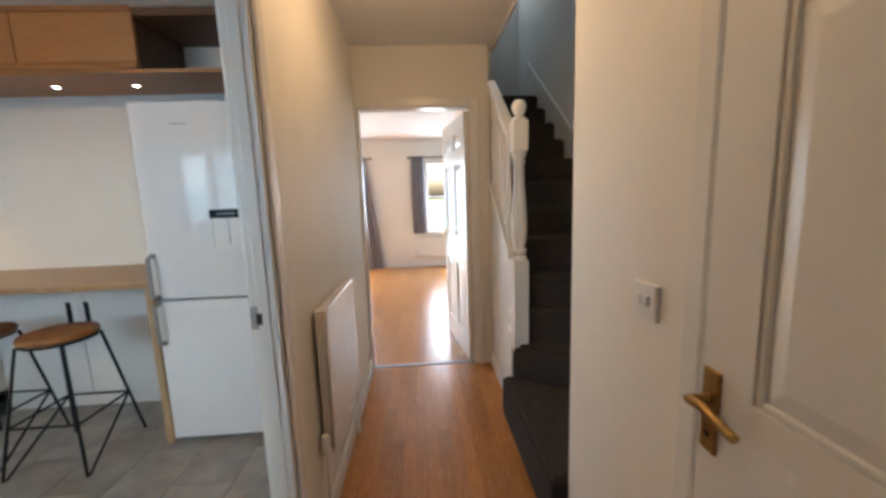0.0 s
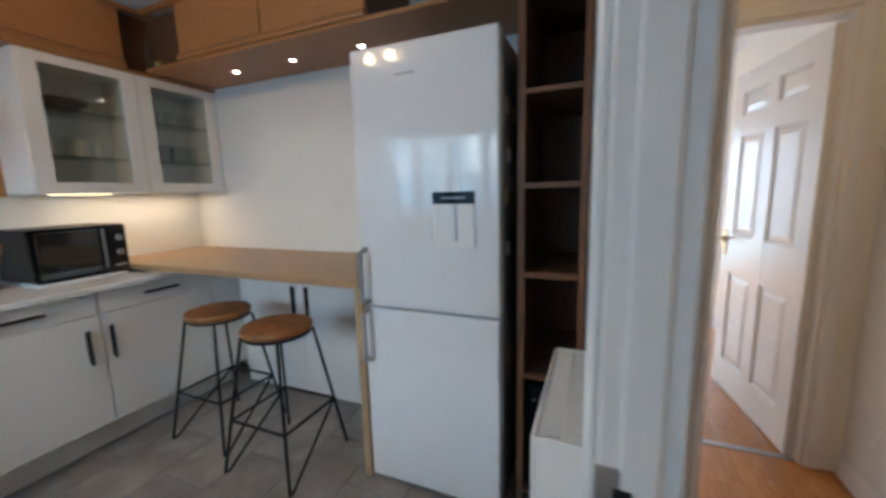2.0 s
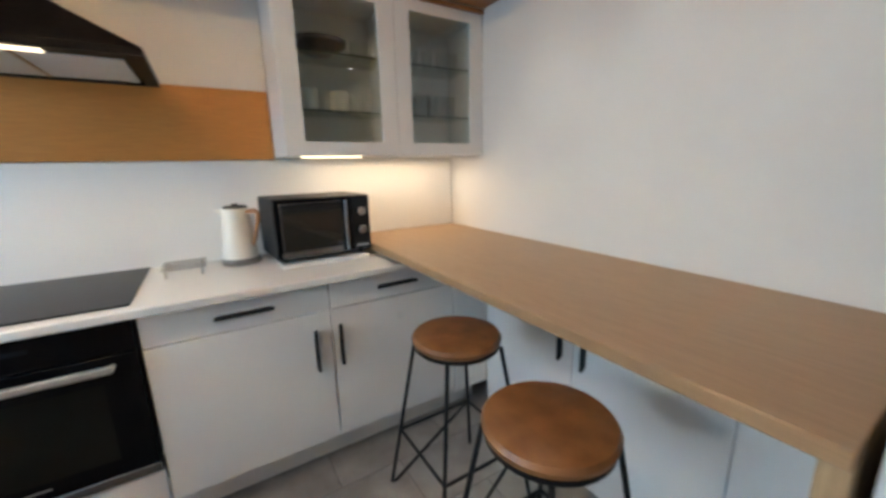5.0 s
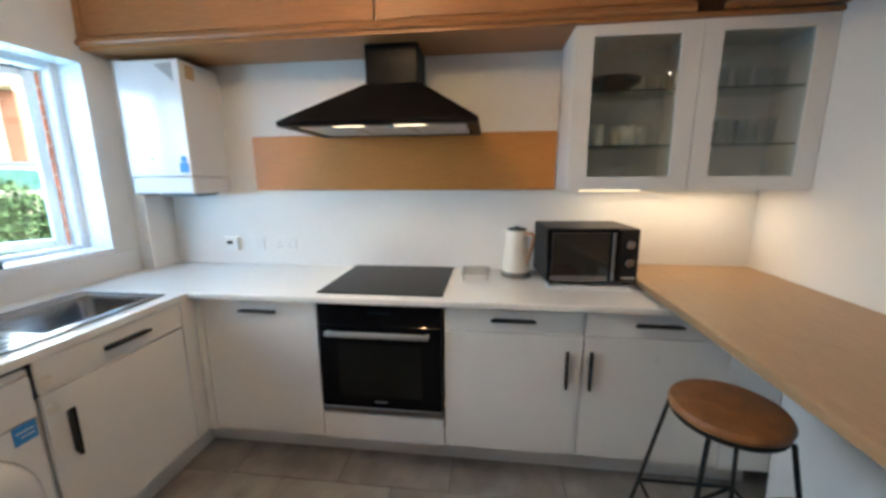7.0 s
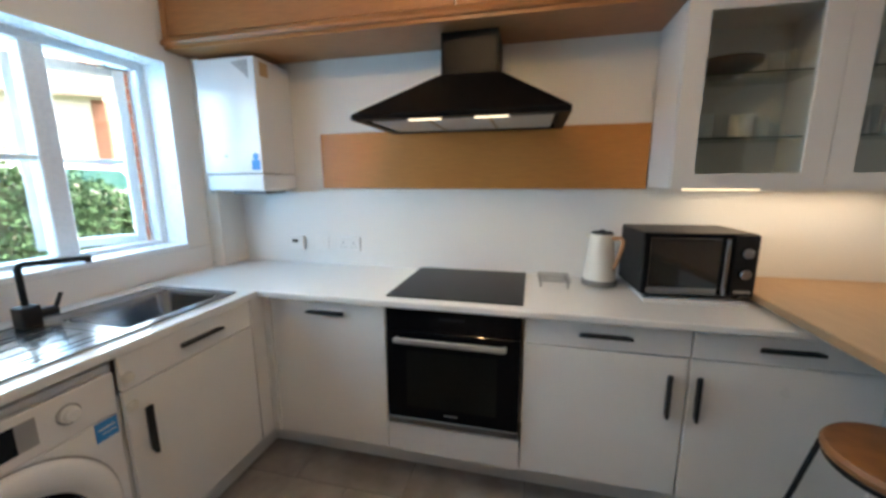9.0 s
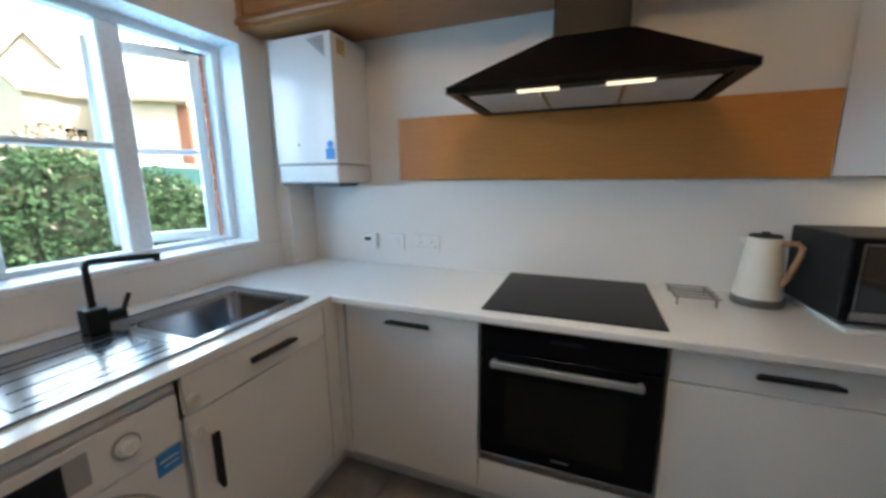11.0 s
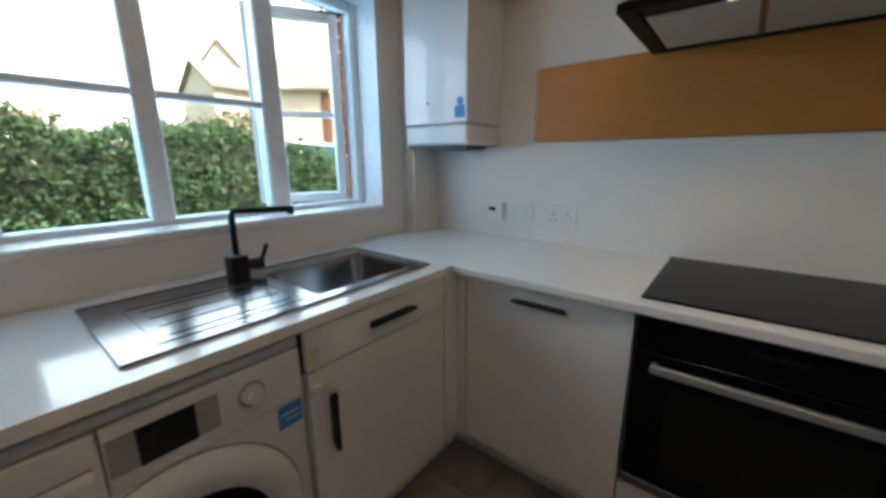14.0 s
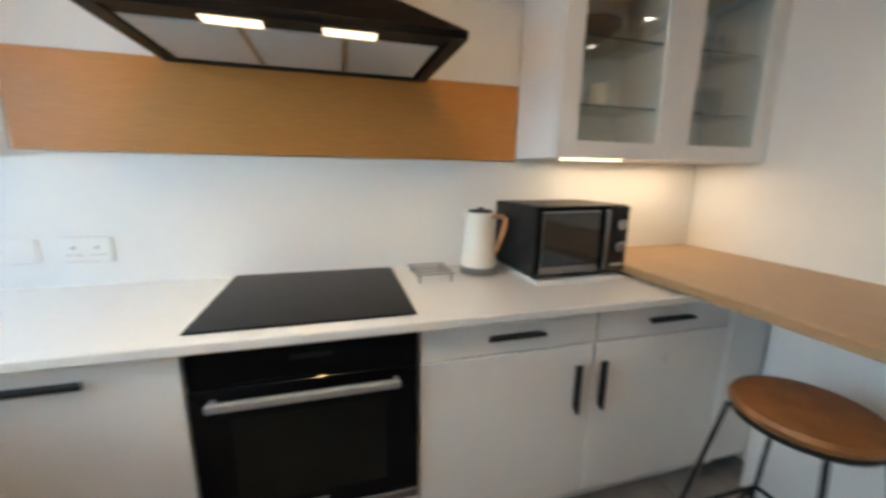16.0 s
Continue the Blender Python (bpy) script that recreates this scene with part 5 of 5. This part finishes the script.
curtain(3.34, 3.60, 9.20, 0.66, 2.10, 4, "grey eyelet curtain drawn back beside the living room window")
curtain(4.26, 4.55, 9.20, 0.66, 2.10, 4, "grey eyelet curtain at the far side of the living room window")
curtain(2.24, 2.50, 9.20, 0.02, 2.10, 4, "long grey eyelet curtain beside the patio door", lean=0.26)
for x0, x1 in ((3.30, 4.60), (0.7, 2.60)):
    rl = thing("curtain_rail", ((x0 + x1) / 2, 9.2, 2.06), "dark metal curtain pole", "curtain rail", "curtain poles")
    part("pole", tube([(x0, 9.2, 2.075), (x1, 9.2, 2.075)], 0.011, 10), BLACK, rl, smooth=True)
    for e in (x0, x1):
        part("finial", lathe(9.2, 2.075, [(0.018, e - 0.015), (0.022, e), (0.018, e + 0.015)], 12, "x"), BLACK, rl, smooth=True)
        part("bracket", tube([(e + (0.08 if e == x0 else -0.08), 9.2, 2.075), (e + (0.08 if e == x0 else -0.08), 9.299, 2.075)], 0.008, 8), BLACK, rl)
lsk = thing("light_switch", (2.72, 9.29, 0.98), "small white switch on the far living room wall", "switch")
part("plate", box(2.68, 2.76, 9.288, 9.2995, 0.98, 1.06, 0.002), WPLAST, lsk)

# ---- outside ----
structure("ground", box(-120, 120, -150, 150, -0.40, -0.20), GRASS, "rough grass round the house", "ground")
structure("road", box(-120, 120, -12.0, -4.0, -0.20, 0.25), ASPH, "grey asphalt road beyond the hedge", "road")
structure("pavement", box(-120, 120, -4.0, -3.0, -0.20, 0.32), PLINTH, "pale pavement along the road", "pavement")
hg = thing("hedge", (1.4, -1.3, -0.2), "dense green garden hedge with pale flowers outside the kitchen window", "hedge")
core = bmesh.new()


def hedge_top(x):
    return 1.52 + 0.05 * math.sin(4.1 * x) + 0.04 * math.sin(9 * x + 1) - 0.42 * min(1.0, max(0.0, (-0.35 - x) / 0.9))


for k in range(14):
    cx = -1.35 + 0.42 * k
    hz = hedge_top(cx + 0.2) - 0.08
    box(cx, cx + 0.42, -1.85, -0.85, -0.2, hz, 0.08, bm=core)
# Dark green core: shade behind the leaves is put into its colour.
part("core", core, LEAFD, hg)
rng = np.random.default_rng(7)


def leaves(count, size, seed_top, parent, material, name, label=""):
    vs, fs = [], []
    for k in range(count):
        x = rng.uniform(-1.65, 4.7)
        top = hedge_top(x)
        if x < -1.3:
            top -= (-1.3 - x) * 1.5
        if rng.random() < seed_top:
            y, z = rng.uniform(-1.9, -0.75), top + rng.normal(0, 0.05)
        else:
            z = rng.uniform(0.1, top)
            y = -0.80 + rng.normal(0, 0.06) + 0.06 * math.sin(5 * x + 3 * z) - 0.10 * max(0, z - top + 0.3)
        d = Vector(rng.normal(0, 1, 3)).normalized()
        e = d.cross(Vector(rng.normal(0, 1, 3))).normalized()
        s = size * rng.uniform(0.6, 1.3)
        p = Vector((x, y, z))
        n0 = len(vs)
        vs += [p - d * s, p + e * s * 0.42, p + d * s, p - e * s * 0.42]
        fs.append((n0, n0 + 1, n0 + 2, n0 + 3))
    me = bpy.data.meshes.new(name)
    me.from_pydata([v - ORG[parent] for v in vs], [], fs)
    me.materials.append(material)
    ob = new(name, me)
    ob.parent = parent
    ORG[ob] = ORG[parent]
    return tagged(ob, label, kind="stuff")


leaves(46000, 0.026, 0.35, hg, LEAF, "foliage")
leaves(900, 0.020, 0.25, hg, FLOWER, "flowers", "pale small flower heads")


def house(x, y, w, d, eave, ridge, rz, wallm, label, sides=(-1, 1)):
    """A gabled house in its own space: the ridge runs along x."""
    h = thing("house", (x, y, -0.2), label, "house", "houses across the road", rz=rz, local=True)
    part("wall", join(box(-w / 2, w / 2, -d / 2, d / 2, 0, eave), prism([(-d / 2, eave), (d / 2, eave), (0, ridge - 0.05)], "x", -w / 2, w / 2)), wallm, h)
    for s in (-1, 1):
        part("roof", hull([(sx * (w / 2 + 0.3), s * yy, zz) for sx in (-1, 1) for yy, zz in ((d / 2 + 0.35, eave - 0.2), (d / 2 + 0.35, eave - 0.05), (0, ridge), (0, ridge + 0.15))]), ROOF, h)
    for s in sides:
        for wx in (-w / 4, w / 4):
            for wz in (0.9, 3.4):
                wv = part("window", box(wx - 0.6, wx + 0.6, s * d / 2 - 0.06, s * d / 2 + 0.06, wz, wz + 1.2), UPVC, h, "white framed window")
                for px in (-0.52, 0.03):
                    part("pane", box(wx + px, wx + px + 0.49, s * d / 2 - 0.07, s * d / 2 + 0.07, wz + 0.08, wz + 1.12), BGLASS, wv)
    return h


house(-13.45, -27.75, 8, 5.5, 6.4, 8.1, 0, RENDER, "pale rendered house with a long tiled roof across the road")
house(-16.2, -38.3, 8, 7, 7.0, 11.8, 60, RENDER, "tall pale gabled house standing behind a lower one")
h3 = house(-14.3, -21.6, 4.4, 6, 5.9, 8.2, 127, RENDER, "pale house with a brown roof and a red brick corner", ())
part("brick_corner", box(1.75, 2.26, -3.05, -2.6, 0.0, 5.6), HBRICK, h3, "red brick corner bay")

structure("backdrop", box(-160, 160, -90.2, -90, -0.2, 70), HAZE, "bright white hazy sky beyond the houses", "backdrop")

shr = thing("shrub_row", (0.0, -13.5, -0.2), "row of pale flowering shrubs beyond the road", "shrubs")
vs, fs = [], []
for k in range(9000):
    x = rng.uniform(-6.5, 14)
    top = 2.65 + 0.30 * math.sin(0.9 * x) + 0.25 * math.sin(2.3 * x + 1)
    p = Vector((x, -13.5 + rng.normal(0, 0.5), rng.uniform(-0.2, top)))
    d = Vector(rng.normal(0, 1, 3)).normalized() * 0.13
    e = d.cross(Vector(rng.normal(0, 1, 3))).normalized() * 0.07
    n0 = len(vs)
    vs += [p - d, p + e, p + d, p - e]
    fs.append((n0, n0 + 1, n0 + 2, n0 + 3))
sme = bpy.data.meshes.new("foliage")
sme.from_pydata([v - ORG[shr] for v in vs], [], fs)
sme.materials.append(BLOSSOM)
sob = tagged(new("foliage", sme), kind="stuff")
sob.parent = shr

car = thing("car", (-3.1, -5.2, 0.25), "white parked car on the road", "car", rz=8, local=True)
body = prism([(-2.0, 0.35), (-2.05, 0.75), (-1.6, 0.92), (-1.0, 1.0), (-0.4, 1.42), (0.9, 1.46), (1.7, 1.05), (2.0, 0.95), (2.02, 0.35)], "y", -0.82, 0.82)
bmesh.ops.bevel(body, geom=body.edges[:], offset=0.06, segments=2, affect="EDGES")
part("body", body, CARP, car, smooth=True)
part("windscreen", hull([(-0.98, s * 0.70, 1.02) for s in (-1, 1)] + [(-0.44, s * 0.62, 1.40) for s in (-1, 1)] + [(-0.96, s * 0.70, 1.05) for s in (-1, 1)] + [(-0.40, s * 0.62, 1.435) for s in (-1, 1)]), CARGL, car)
for s in (-1, 1):
    part("side_window", hull([(xx, s * (0.815 + o), zz) for o in (0, 0.012) for xx, zz in ((-0.75, 1.0), (-0.35, 1.36), (0.85, 1.38), (1.4, 1.02))]), CARGL, car)
    for wx in (-1.3, 1.3):
        wl = part("wheel", lathe(wx, 0.31, [(0.31, s * 0.68), (0.31, s * 0.80), (0.20, s * 0.84), (0.19, s * 0.83)], 24, "y"), TYRE, car, smooth=True)
        part("rim", lathe(wx, 0.31, [(0.19, s * 0.80), (0.19, s * 0.845), (0.02, s * 0.85)], 20, "y"), STEEL, wl, smooth=True)

# ---- laid pieces: floor tiles, laminate boards, bricks ----


def laid(name, parent, material, size, bev, places):
    """Pieces of one size that share one mesh, each an object under its floor or wall."""
    me = fin(box(-size[0] / 2, size[0] / 2, -size[1] / 2, size[1] / 2, -size[2], 0, bev), name, material)
    for p in places:
        ob = new(name, me)
        ob.parent = parent
        ob.location = Vector(p) - ORG[parent]


def clip_run(a0, a1, length, start):
    """Stretches of a run from a0 to a1 cut at start plus whole lengths."""
    cuts = [a0]
    k = math.ceil((a0 - start) / length)
    while start + k * length < a1 - 0.02:
        if start + k * length > a0 + 0.02:
            cuts.append(start + k * length)
        k += 1
    cuts.append(a1)
    return list(zip(cuts, cuts[1:]))


def lay_floor(name, parent, material, x0, x1, y0, y1, width, length, gap, xstart, shifts, z, thick):
    by_size = {}
    for i, (u0, u1) in enumerate(clip_run(x0, x1, width, xstart)):
        for v0, v1 in clip_run(y0, y1, length, shifts[i % len(shifts)]):
            by_size.setdefault((round(u1 - u0, 3), round(v1 - v0, 3)), []).append(((u0 + u1) / 2, (v0 + v1) / 2, z))
    for (w, l), places in by_size.items():
        laid(name, parent, material, (w - gap, l - gap, thick), min(0.0012, gap), places)


lay_floor("tile", floor_k, TILE, 0.002, 2.955, 1.362, 4.795, 0.30, 0.54, 0.004, 0.70, (2.71, 2.44), 0.0, 0.006)
random.seed(9)
lay_floor("plank", floor_h, LAM, 2.985, 4.845, 1.362, 4.95, 0.064, 0.62, 0.0004, 3.02, [random.uniform(0, 0.6) for _ in range(13)], 0.0, 0.009)
lay_floor("plank", floor_l, LAM, 0.002, 4.845, 4.99, 9.298, 0.19, 1.25, 0.001, 3.02, [random.uniform(0, 1.2) for _ in range(13)], 0.0, 0.009)
brick_leaf = bpy.data.objects["wall_brick_leaf"]
courses = [1.02 + 0.075 * c + 0.065 for c in range(15)]
laid("brick", brick_leaf, BRICK, (0.215, 0.1105, 0.065), 0.003, [(0.2675, 1.1065, z) for z in courses[::2]])
laid("brick", brick_leaf, BRICK, (0.1025, 0.1105, 0.065), 0.003, [(0.3238, 1.1065, z) for z in courses[1::2]])
